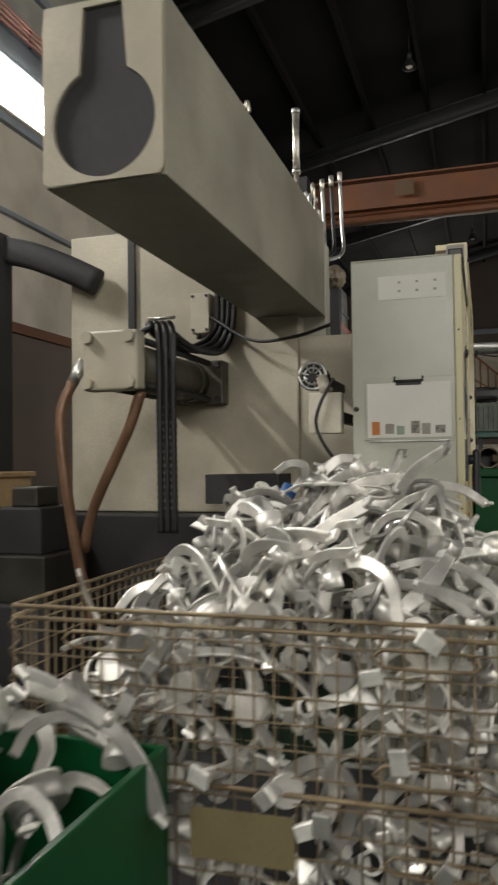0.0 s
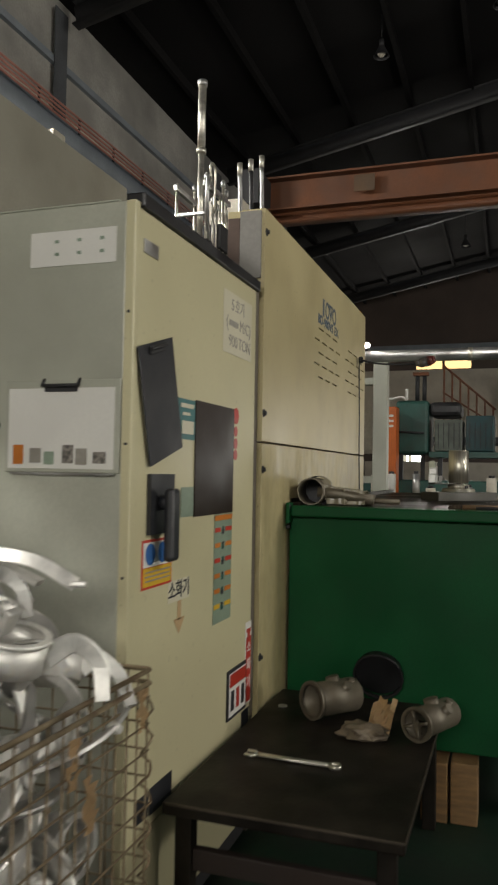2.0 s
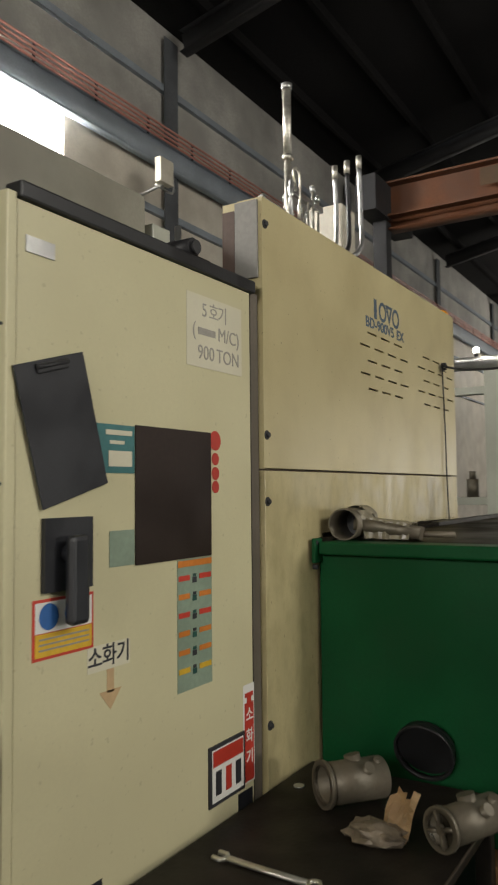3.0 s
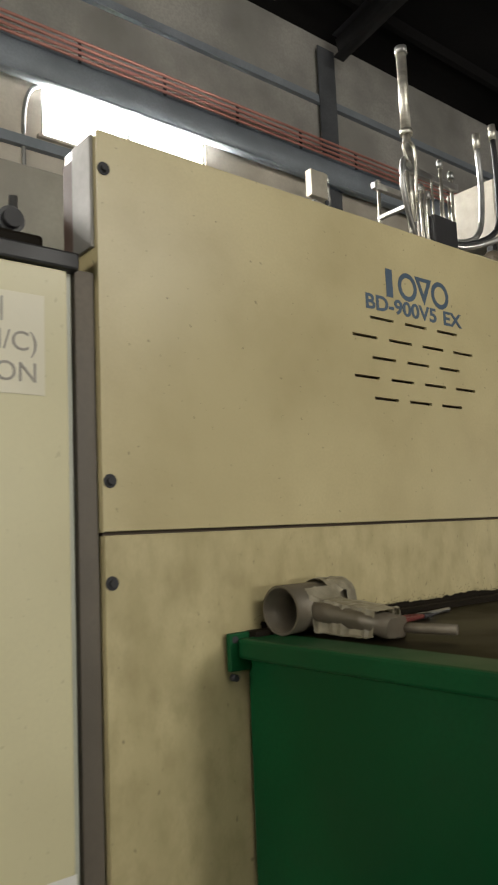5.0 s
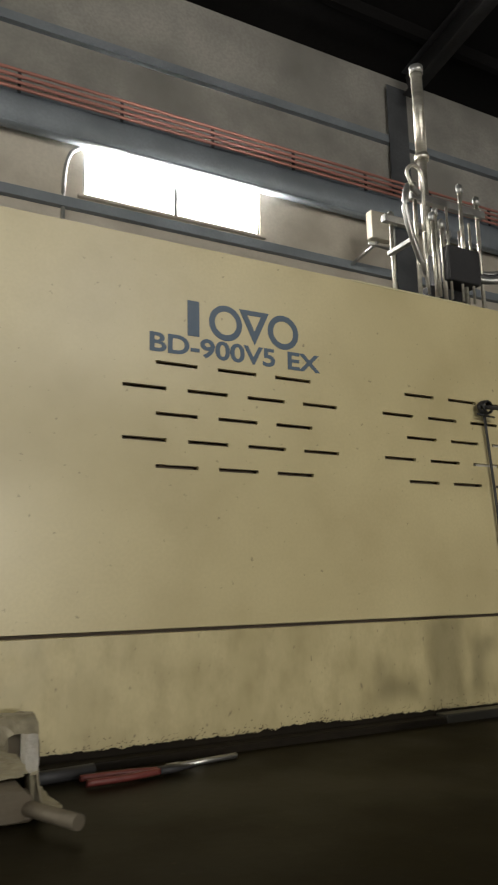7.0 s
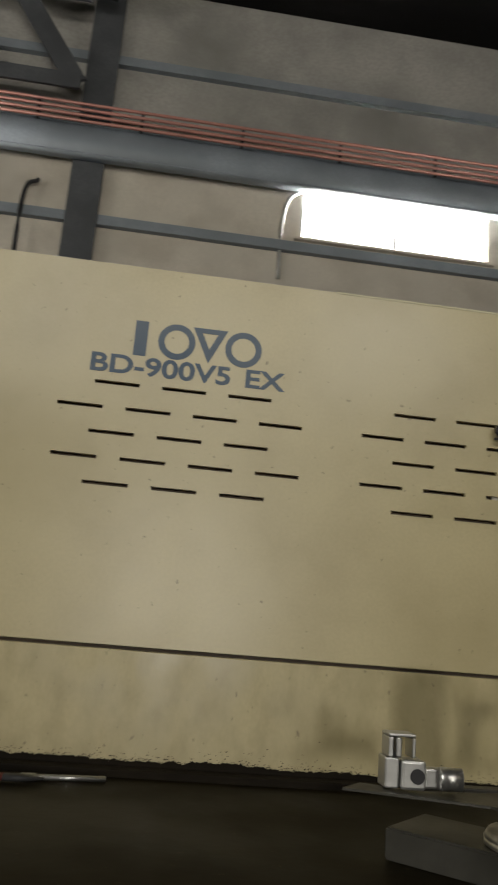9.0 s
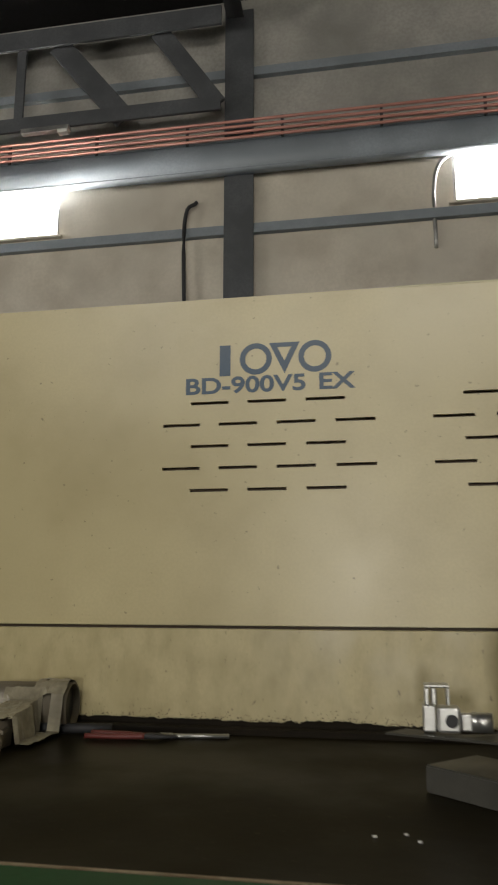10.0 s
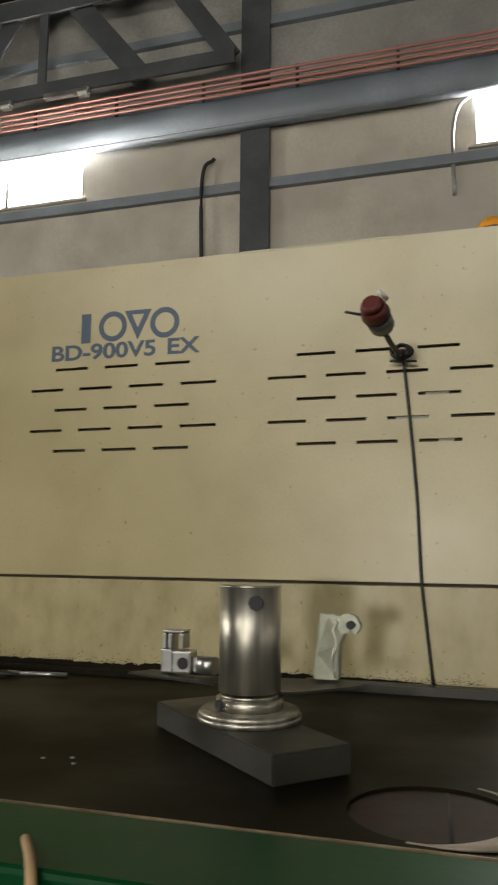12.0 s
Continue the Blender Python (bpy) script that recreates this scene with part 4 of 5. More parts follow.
for k, (a, b, r) in enumerate((((1.458, -.745, TZ + .012), (1.492, -.915, TZ + .012), .0105), ((1.452, -.80, TZ + .010), (1.480, -.99, TZ + .010), .007))):
    hd = thing("hammer_shaft" if k == 0 else "steel_bar", ((a[0] + b[0]) / 2, (a[1] + b[1]) / 2, TZ), ("worn round wooden tool shaft lying on the tank top", "dark round steel bar lying on the tank top")[k], ("tool shaft", "steel bar")[k])
    rod("shaft", a, b, r, (WOODX, DARKSTEEL)[k], hd)
    rod("end_cap", b, tuple(Vector(b) + (Vector(b) - Vector(a)) * .04), r * 1.1, (WOODX, CHROME)[k], hd)
rag = thing("oily_rag", (1.455, -.70, TZ), "small oily brown rag beside the tool shaft", "rag")
bm = bmesh.new()
bmesh.ops.create_icosphere(bm, subdivisions=3, radius=1)
for v in bm.verts:
    v.co = Vector((1.470 + v.co.x * .018, -.715 + v.co.y * .03, TZ + .008 + max(-.008, v.co.z * .010 + noise.noise(v.co * 3) * .008)))
part("cloth", bm, RAG, rag)
# torn plastic film over the pipe fitting
film_ = thing("plastic_film", (1.52, -.2, TZ), "torn dirty plastic film draped over the pipe fitting", "plastic film")
bm = bmesh.new()
NU, NV = 22, 16
gr = []
for i in range(NU):
    row = []
    for j in range(NV):
        x, y = 1.455 + .165 * j / (NV - 1), -.055 - .27 * i / (NU - 1)
        dy = y + .09
        over = TZ + .064 + math.sqrt(max(0, .0625 ** 2 - dy * dy)) if abs(dy) < .0625 else TZ + .006
        arm_ = TZ + .088 - .12 * max(0, -.11 - y) if abs(x - 1.51 - .1 * (-.11 - y)) < .046 else TZ + .004
        z = max(over, arm_) + .003 + .006 * abs(noise.noise((x * 38, y * 30, 0))) + .005 * abs(noise.noise((x * 90, y * 80, 4)))
        row.append(bm.verts.new((x + .006 * noise.noise((y * 60, x * 20, 1)), y, z)))
    gr.append(row)
random.seed(61)
for i in range(NU - 1):
    for j in range(NV - 1):
        if noise.noise((i * .33, j * .37, 7)) > -.5 and (i > 5 or j > 6):
            bm.faces.new((gr[i][j], gr[i + 1][j], gr[i + 1][j + 1], gr[i][j + 1]))
bmesh.ops.delete(bm, geom=[v for v in bm.verts if not v.link_faces], context="VERTS")
bmesh.ops.solidify(bm, geom=list(bm.faces), thickness=.0008)
part("film", bm, FILM, film_)
pl = thing("pliers", (1.83, -.17, TZ), "red-handled pliers lying by the back ledge", "pliers")
for s in (-1, 1):
    hose("grip", [(1.70, -.165 + s * .022, TZ + .010), (1.78, -.165 + s * .020, TZ + .010), (1.85, -.165 + s * .006, TZ + .010)], .0065, MAROON, pl)
bm = bmesh.new()
sweep(bm, [Vector(q) for q in ((1.85, -.165, TZ + .01), (1.88, -.163, TZ + .01), (1.93, -.158, TZ + .009))], slab(.026, .012), scale=[1, 1, .35])
part("jaw", bm, DARKSTEEL, pl)
for k, (x, y, L, r, m) in enumerate(((1.66, -.12, .16, .013, DARKSTEEL), (1.98, -.13, .14, .006, GALV))):
    t = thing("steel_punch", (x, y, TZ), "dark steel hand tool lying by the back ledge", "hand tool")
    rod("shank", (x - L / 2, y, TZ + r), (x + L / 2, y + .02, TZ + r), r, m, t)
    rod("head", (x - L / 2 - .03, y - .004, TZ + r), (x - L / 2, y, TZ + r), r * 1.3, m, t)
hs = thing("air_hose", (2.64, -1.2, TZ), "thin pale hose draped over the tank's front rim", "hose")
hose("tube", [(2.612, -1.180, TZ + .010), (2.627, -1.200, TZ + .011), (2.648, -1.228, TZ + .011), (2.67, -1.258, TZ - .008), (2.69, -1.285, TZ - .10), (2.70, -1.30, .4), (2.70, -1.34, .02)], .006, CARD, hs)
tm = thing("aluminium_offcut", (1.62, -.33, TZ), "small bright aluminium scrap pieces on the tank top", "scrap")
bm = bmesh.new()
random.seed(12)
for k in range(3):
    x, y = random.uniform(2.42, 2.52), random.uniform(-.86, -.80)
    box(bm, (x, y, TZ + .0005), (x + .006, y + .004, TZ + .003))
tagged(part("chips", bm, GALV, tm), kind="stuff")

# ---- bench with castings ----
BZ = 0.46
bench = thing("steel_bench", (0.66, -.35, 0), "low black oily steel bench against the cabinet", "bench")
solid("bench_top", (0.065, -.69, BZ - .035), (1.27, -.02, BZ), BENCHTOP, bench, 0.005)
for x in (0.09, 1.19):
    for y in (-.665, -.10):
        solid("leg", (x, y, 0), (x + .05, y + .05, BZ - .035), BENCHTOP, bench)
for a_, b_ in (((.0655, -.6925, BZ - .006), (1.268, -.6885, BZ + .0008)), ((.0635, -.688, BZ - .006), (.0675, -.03, BZ + .0008))):
    solid("worn_edge", a_, b_, mat("worn_steel_edge", (0.075, 0.06, 0.042), 0.5, 0.3, fine=30, vary=0.5), bench, 0, "edge worn to bare metal")
solid("front_rail", (0.10, -.62, .27), (0.13, -.10, .33), mat("rusty_rail", (0.022, 0.013, 0.009), 0.7, vary=0.3), bench, label="rusty brown rail")
wr = thing("spanner", (.48, -.29, BZ), "long steel spanner lying on the bench", "spanner")
bm = bmesh.new()
sweep(bm, [Vector((.485, -.16, BZ + .008)), Vector((.48, -.25, BZ + .008)), Vector((.475, -.41, BZ + .008))], slab(.020, .009))
part("shank", bm, CHROME, wr)
bm = bmesh.new()
pipe(bm, (.474, -.422, BZ + .002), (.474, -.422, BZ + .014), .020, .008, 18)
part("ring_end", bm, CHROME, wr)
bm = bmesh.new()
for s in (-1, 1):
    sweep(bm, [Vector((.485, -.165, BZ + .008)), Vector((.485 + s * .018, -.15, BZ + .008)), Vector((.487 + s * .016, -.125, BZ + .008))], slab(.013, .010))
part("jaw_end", bm, CHROME, wr)


def housing(name, a, b, r, label, spokes):
    t = thing(name, tuple((Vector(a) + Vector(b)) / 2 - Vector((0, 0, r))), label, "casting")
    bm = bmesh.new()
    pipe(bm, a, b, r, .007, 32)
    dv = (Vector(b) - Vector(a)).normalized()
    pipe(bm, Vector(a), Vector(a) + dv * .014, r + .008, .015, 32)
    part("shell", bm, ALU_DULL, t)
    bm = bmesh.new()
    q = Vector(a) + dv * (.001 if spokes else .10)
    cyl(bm, q, q + dv * .012, r * .3, seg=18)
    if spokes:
        u, w = ring_frame(dv)
        for k in range(4):
            e = u * math.cos(k * 1.5708 + .5) + w * math.sin(k * 1.5708 + .5)
            sweep(bm, [q + dv * .006 + e * r * .2, q + dv * .006 + e * (r - .003)], slab(.010, .022), up=dv)
    else:
        cyl(bm, q + dv * .05, q + dv * .06, r - .006, seg=24)
    part("spider" if spokes else "inner_web", bm, ALU_DULL, t)
    bm = bmesh.new()
    m = Vector(a) + (Vector(b) - Vector(a)) * .6
    cyl(bm, m, m + Vector((0.0, 0.02, r + .012)), .026, seg=14), cyl(bm, m, m + Vector((-.02, -.05, r - .01)), .018, seg=12)
    cyl(bm, m + dv * .04, m + dv * .04 + Vector((.0, -.03, r + .002)), .012, seg=10)
    part("boss", bm, ALU_DULL, t)


housing("pump_housing", (.905, -.235, BZ + .072), (1.07, -.36, BZ + .068), .063, "dull cast aluminium pump housing lying on the bench", False)
housing("pump_housing", (.80, -.632, BZ + .062), (1.00, -.725, BZ + .060), .052, "cast aluminium housing with a spoked end on the bench", True)
pan = thing("black_pan", (1.30, -.42, BZ), "round black pan leaning against the tank", "pan")
bm = bmesh.new()
cyl(bm, (1.32, -.42, BZ + .085), (1.352, -.42, BZ + .10), .098, .094, 36)
pipe(bm, (1.30, -.42, BZ + .078), (1.32, -.42, BZ + .085), .104, .008, 36)
part("dish", bm, RUBBER, pan)
cd = thing("torn_cardboard", (.80, -.50, BZ), "torn piece of brown cardboard propped on the bench", "cardboard")
bm = bmesh.new()
gr = [[bm.verts.new((.80 + .05 * (j / 7) + .012 * math.sin(i * 1.3 + j), -.455 - i * .016 - .004 * j, BZ + .002 + j * .018 + (.006 * math.sin(i * 2.1) if j else 0))) for j in range(8)] for i in range(6)]
for i in range(5):
    for j in range(7):
        if not (j == 6 and i in (0, 3)):
            bm.faces.new((gr[i][j], gr[i + 1][j], gr[i + 1][j + 1], gr[i][j + 1]))
ge = bmesh.ops.solidify(bm, geom=list(bm.faces), thickness=.003)
part("sheet", bm, CARD, cd)
fo = thing("crumpled_foil", (.80, -.41, BZ), "crumpled brown wrapping and scrap on the bench", "scrap")
bm = bmesh.new()
bmesh.ops.create_icosphere(bm, subdivisions=3, radius=1)
for v in bm.verts:
    k = 1 + .35 * noise.noise(v.co * 2.2) + .18 * noise.noise(v.co * 6)
    v.co = Vector((.79 + v.co.x * .05 * k, -.455 + v.co.y * .085 * k, BZ + max(0, .020 + v.co.z * .034 * k)))
part("foil", bm, FOIL, fo)
rod("washer", (1.03, -.09, BZ), (1.03, -.09, BZ + .004), .018, GALV, None, 18)
tagged(bpy.data.objects["washer"], "flat steel washer lying on the black bench", "washer")

# ---- wire basket heaped with castings ----
BX0, BX1, BY0, BY1, BZ0, BZ1 = -1.455, -0.285, -0.14, 1.13, 0.12, 0.92
bk = thing("wire_basket", ((BX0 + BX1) / 2, (BY0 + BY1) / 2, 0), "rusty wire mesh basket heaped with aluminium castings", "wire basket")


def shared(name, me, m, parent, label=""):
    ob = new(name, me)
    ob.parent = parent
    ob.matrix_basis = Matrix.Translation(-where(parent)) @ m
    return tagged(ob, label)


def wire_mesh(length, r):
    bm = bmesh.new()
    cyl(bm, (0, 0, 0), (0, 0, length), r, seg=6)
    return mesh("wire", bm, WIRE)


LX, LY, LZ = BX1 - BX0, BY1 - BY0, BZ1 - BZ0
vw, hx, hy = wire_mesh(LZ, .0026), wire_mesh(LX, .0026), wire_mesh(LY, .0026)
for k in range(24):
    x = BX0 + LX * k / 23
    for y in (BY0, BY1):
        shared("wire", vw, pose(x, y, BZ0), bk)
for k in range(1, 25):
    y = BY0 + LY * k / 25
    for x in (BX0, BX1):
        shared("wire", vw, pose(x, y, BZ0), bk)
for k in range(13):
    z = BZ0 + LZ * k / 13
    for y in (BY0 - .005, BY1 + .005):
        shared("wire", hx, pose(BX0, y, z, 0, 90, 0), bk)
    for x in (BX0 - .005, BX1 + .005):
        shared("wire", hy, pose(x, BY0, z, -90, 0, 0), bk)
for z in (BZ1, BZ1 - .03):
    rod("rim", (BX0, BY0 - .004, z), (BX1, BY0 - .004, z), .0058, WIRE, bk, 10)
    rod("rim", (BX0, BY1 + .004, z), (BX1, BY1 + .004, z), .0058, WIRE, bk, 10)
    rod("rim", (BX0 - .004, BY0, z), (BX0 - .004, BY1, z), .0058, WIRE, bk, 10)
    rod("rim", (BX1 + .004, BY0, z), (BX1 + .004, BY1, z), .0058, WIRE, bk, 10)
rod("mid_bar", (BX0 - .010, BY0, .51), (BX0 - .010, BY1 - .3, .512), .007, WIRE, bk, 10)
for x in (BX0, BX1):
    for y in (BY0, BY1):
        hose("corner_coil", [(x + .014 * math.cos(k * 1.9), y + .014 * math.sin(k * 1.9), BZ0 + .1 + k * .021) for k in range(33)], .0032, WIRE, bk, n=2)
        solid("foot", (x - .03, y - .03, 0.0), (x + .03, y + .03, BZ0), DARKSTEEL, bk)
for y, z in ((.06, .86), (.06, .60), (.85, .86), (.04, .40)):
    bm = bmesh.new()
    sweep(bm, smooth_path([(BX0 - .014, y - .10, z), (BX0 - .016, y + .10, z + .004), (BX0 - .016, y + .10, z - .035), (BX0 - .016, y - .10, z - .035), (BX0 - .014, y - .10, z - .004)], 2), circle(.0045, 8), up=(1, 0, 0))
    part("latch_loop", bm, WIRE, bk)
solid("tag_plate", (BX0 - .014, .37, .337), (BX0 - .011, .63, .46), mat("olive_tag_paint", (0.22, 0.18, 0.09), 0.6, vary=0.2), bk, 0.001, "olive sheet metal tag plate")
solid("basket_floor", (BX0, BY0, BZ0 - .012), (BX1, BY1, BZ0), DARKSTEEL, bk)
random.seed(3)
for x, z, s in ((-1.28, .80, 1), (-1.17, .70, .8), (-1.22, .52, 1), (-.62, .82, .6), (-.55, .72, .7), (-.33, .84, .6)):
    bm = bmesh.new()
    gr = [[bm.verts.new((x + (i - 2) * .018 * s + .006 * math.sin(j * 2 + i), BY0 - .010 - .004 * math.sin(j * 1.7 + i), z + (j - 3) * .026 * s)) for j in range(7)] for i in range(5)]
    for i in range(4):
        for j in range(6):
            if random.random() > .12:
                bm.faces.new((gr[i][j], gr[i + 1][j], gr[i + 1][j + 1], gr[i][j + 1]))
    bmesh.ops.solidify(bm, geom=list(bm.faces), thickness=.0015)
    part("torn_tag", bm, CARD, bk, "torn brown paper tag")


def casting(kind):
    """One die-cast part at the origin, about a quarter of a metre long."""
    t = thing("casting", None, ("curved aluminium runner with a round biscuit", "branched aluminium bracket with three arms", "thin aluminium collar ring with a hooked arm", "long bowed aluminium arm with flat ends", "hooked aluminium handle with two legs", "flat aluminium disc on a long curved neck")[kind], "casting", "aluminium castings")

    def strip(bm, pts, w, h, taper=None):
        path = smooth_path(pts, 5)
        sweep(bm, path, slab(w, h), up=(0, 1, 0), flat=True, scale=[taper[0] + (taper[1] - taper[0]) * i / (len(path) - 1) for i in range(len(path))] if taper else None)

    def detail(name, make):
        bm = bmesh.new()
        make(bm)
        o = new(name, mesh(name, bm, ALU))
        o.parent = t

    if kind == 0:
        detail("runner", lambda bm: strip(bm, [(-.15, 0, -.03), (-.09, .01, .05), (0, 0, .07), (.08, -.01, .03), (.13, 0, -.04)], .036, .013, (.8, 1.15)))
        detail("biscuit", lambda bm: (cyl(bm, (.122, 0, -.07), (.136, 0, -.015), .038, .034, 22), cyl(bm, (.136, 0, -.015), (.140, 0, -.006), .034, .020, 22)))
    elif kind == 1:
        for n_, pts in (("long_arm", [(0, 0, .02), (-.06, -.01, .015), (-.15, -.05, -.01)]), ("arm", [(0, 0, .02), (.06, .03, .025), (.13, .07, .0)]), ("arm", [(0, 0, .02), (.05, -.05, .03), (.11, -.10, .01)])):
            detail(n_, lambda bm, pts=pts: sweep(bm, smooth_path(pts, 5), slab(.046, .011), flat=True, scale=[1.15 - .06 * i for i in range(len(smooth_path(pts, 5)))]))
        detail("eye", lambda bm: pipe(bm, (.11, -.10, -.012), (.12, -.105, .034), .028, .008, 18))
        detail("spigot", lambda bm: cyl(bm, (.12, .065, -.018), (.145, .075, .03), .020, .017, 14))
    elif kind == 2:
        detail("collar", lambda bm: pipe(bm, (0, 0, -.028), (0, 0, .028), .066, .006, 30))
        detail("lip", lambda bm: pipe(bm, (0, 0, .0285), (0, 0, .036), .071, .013, 30))
        detail("hooked_arm", lambda bm: strip(bm, [(.064, 0, 0), (.11, .02, .03), (.16, .02, .0), (.18, .0, -.06)], .034, .012, (1.2, .8)))
    elif kind == 3:
        detail("runner", lambda bm: strip(bm, [(-.20, 0, 0), (-.10, .02, .05), (.02, .02, .06), (.12, 0, .035), (.20, -.03, 0)], .034, .012))
        detail("end_pad", lambda bm: box(bm, (-.225, -.021, -.007), (-.190, .021, .007), .004))
        detail("end_pad", lambda bm: box(bm, (.190, -.051, -.007), (.225, -.009, .007), .004))
        detail("stub", lambda bm: cyl(bm, (.0, .02, .06), (.005, .03, .082), .014, .010, 12))
    elif kind == 4:
        detail("handle", lambda bm: strip(bm, [(-.075, 0, -.12), (-.078, .0, -.02), (-.05, .005, .055), (0, .008, .078), (.05, .005, .055), (.078, 0, -.01), (.085, -.01, -.07)], .034, .012))
        detail("foot_pad", lambda bm: box(bm, (-.095, -.028, -.135), (-.055, .028, -.118), .004))
    else:
        detail("disc", lambda bm: (cyl(bm, (.13, 0, -.008), (.13, 0, .010), .056, .053, 28), cyl(bm, (.13, 0, .0105), (.13, 0, .016), .022, .018, 18)))
        detail("neck", lambda bm: sweep(bm, smooth_path([(.085, 0, .0), (.03, .015, .012), (-.06, -.02, .016), (-.15, .03, -.01)], 5), slab(.040, .012), flat=True))
    return t


def heap_top(x, y):
    """Height of the mound over the basket."""
    u, w = (x + .70) / .62, (y - .31) / .72
    return .86 + .37 * max(0, 1 - u * u * .9 - w * w * .95) - (.10 if y > .8 else 0)


proto = [casting(k) for k in range(6)]
random.seed(21)
spots = []
for k in range(72):
    spots.append((pose(BX0 + .055 + random.uniform(0, .05), random.uniform(BY0 + .16, BY1 - .16), random.uniform(BZ0 + .06, .87), random.uniform(60, 120), random.uniform(0, 360), 90 + random.uniform(-12, 12))))
for k in range(52):
    spots.append((pose(random.uniform(BX0 + .18, BX1 - .18), BY0 + .055 + random.uniform(0, .05), random.uniform(BZ0 + .06, .86), random.uniform(60, 120), random.uniform(0, 360), random.uniform(-12, 12))))
for k in range(18):
    spots.append((pose(BX1 - .09, random.uniform(BY0 + .2, BY1 - .2), random.uniform(.5, .82), random.uniform(60, 120), random.uniform(0, 360), 90)))
for k in range(128):
    x, y = random.uniform(BX0 + .17, BX1 - .17), random.uniform(BY0 + .17, BY1 - .17)
    spots.append(pose(x, y, heap_top(x, y) - random.uniform(.0, .11), random.uniform(-60, 60), random.uniform(-50, 50), random.uniform(0, 360)))
for k, s in enumerate(spots):
    m = s @ Matrix.Scale(random.uniform(.72, 1.12), 4)
    if k < 6:
        proto[k].matrix_basis = m
    else:
        copy_thing(proto[(k * 7 + k // 5) % 6], m).matrix_basis = m
# long bowed arms standing proud on the mound
for k, (p, q) in enumerate((((-.66, .40, 1.25), (-.92, .50, .99)), ((-.74, .35, 1.205), (-.99, .45, .93)), ((-.50, .42, 1.235), (-.70, .20, 1.235)), ((-.60, .62, 1.10), (-.86, .78, .95)), ((-1.22, .26, .96), (-1.26, -.04, .93)), ((-.98, .20, 1.08), (-1.10, -.02, .97)), ((-.70, .10, 1.12), (-.95, -.03, 1.0)), ((-.62, .44, 1.24), (-.82, .56, 1.03)), ((-.68, .30, 1.24), (-.96, .30, 1.02)), ((-1.10, .16, 1.02), (-1.12, -.12, .95)), ((-.80, .52, 1.16), (-1.06, .62, .98)))):
    p, q = Vector(p), Vector(q)
    xa = (q - p).normalized()
    ya = Vector((0, 0, 1)).cross(xa).normalized()
    za = xa.cross(ya)
    m = Matrix.Translation((p + q) / 2 - za * .02) @ Matrix((xa, ya, za)).transposed().to_4x4() @ Matrix.Scale((q - p).length / .40, 4)
    copy_thing(proto[3], m).matrix_basis = m
random.seed(33)
for (x, y, z, k) in ((-.62, .0, 1.02, 2), (-.52, -.02, .97, 2), (-.9, -.01, .98, 2), (-.45, .12, .98, 0)):
    m = pose(x, y, z, random.uniform(-50, 50), random.uniform(-40, 40), random.uniform(0, 360)) @ Matrix.Scale(1.1, 4)
    copy_thing(proto[k], m).matrix_basis = m
bt = rod("blue_cap", (-.55, .62, 1.16), (-.53, .60, 1.20), .03, BLUE, None, 18)
tagged(bt, "small blue plastic cap lying among the castings", "cap")

# green bin with more castings beside the basket
gb = thing("green_bin", (-1.95, 1.0, 0), "green steel bin heaped with large castings", "bin")
GX0, GX1, GY0, GY1, GH = -2.25, -1.62, .62, 1.5, .66
solid("side", (GX0, GY0, .08), (GX0 + .02, GY1, GH), GREEN, gb), solid("side", (GX1 - .02, GY0, .08), (GX1, GY1, GH), GREEN, gb)
solid("end", (GX0 + .02, GY0, .08), (GX1 - .02, GY0 + .02, GH), GREEN, gb), solid("end", (GX0 + .02, GY1 - .02, .08), (GX1 - .02, GY1, GH), GREEN, gb)
solid("bottom", (GX0, GY0, .05), (GX1, GY1, .08), GREEN, gb)
for x in (GX0 + .05, GX1 - .11):
    solid("skid", (x, GY0, 0), (x + .06, GY1, .05), DARKSTEEL, gb)
random.seed(9)
for k in range(22):
    x, y = random.uniform(GX0 + .1, GX1 - .1), random.uniform(GY0 + .1, GY1 - .15)
    m = pose(x, y, GH - .02 + random.uniform(-.10, .17), random.uniform(-60, 60), random.uniform(-60, 60), random.uniform(0, 360)) @ Matrix.Scale(random.uniform(.75, 1.05), 4)
    copy_thing(proto[k % 6], m).matrix_basis = m

# ---- die-casting end of the machine ----
bmn = thing("spray_beam", (0.2, 1.05, 0), "long beige box beam with a keyhole end plate", "machine beam")
SX0, SX1, SY0, SY1, SZ0, SZ1 = -1.08, 1.40, .85, 1.27, 2.18, 2.76
bm = bmesh.new()
box(bm, (SX0 + .02, SY0, SZ0), (SX1, SY1, SZ1), .004)
# body takes the shade-darkened beige, the end plate the plain one
part("beam_body", bm, BEAMSHADE, bmn)
bm = bmesh.new()
cy, cz, R, W = 1.055, 2.37, .178, .075
out, inn = [], []
for k in range(64):
    a = 2 * math.pi * k / 64
    c, s = math.cos(a), math.sin(a)
    hy_, hz_ = (SY1 - .0 - cy if c > 0 else cy - SY0), (SZ1 - cz if s > 0 else cz - SZ0)
    m = min(hy_ / abs(c) if abs(c) > 1e-6 else 9, hz_ / abs(s) if abs(s) > 1e-6 else 9)
    out.append((cy + c * m, cz + s * m))
    up = s > 0 and abs(c * R) < W
    inn.append((cy + c * R, SZ1 - .02 if up else cz + s * R))
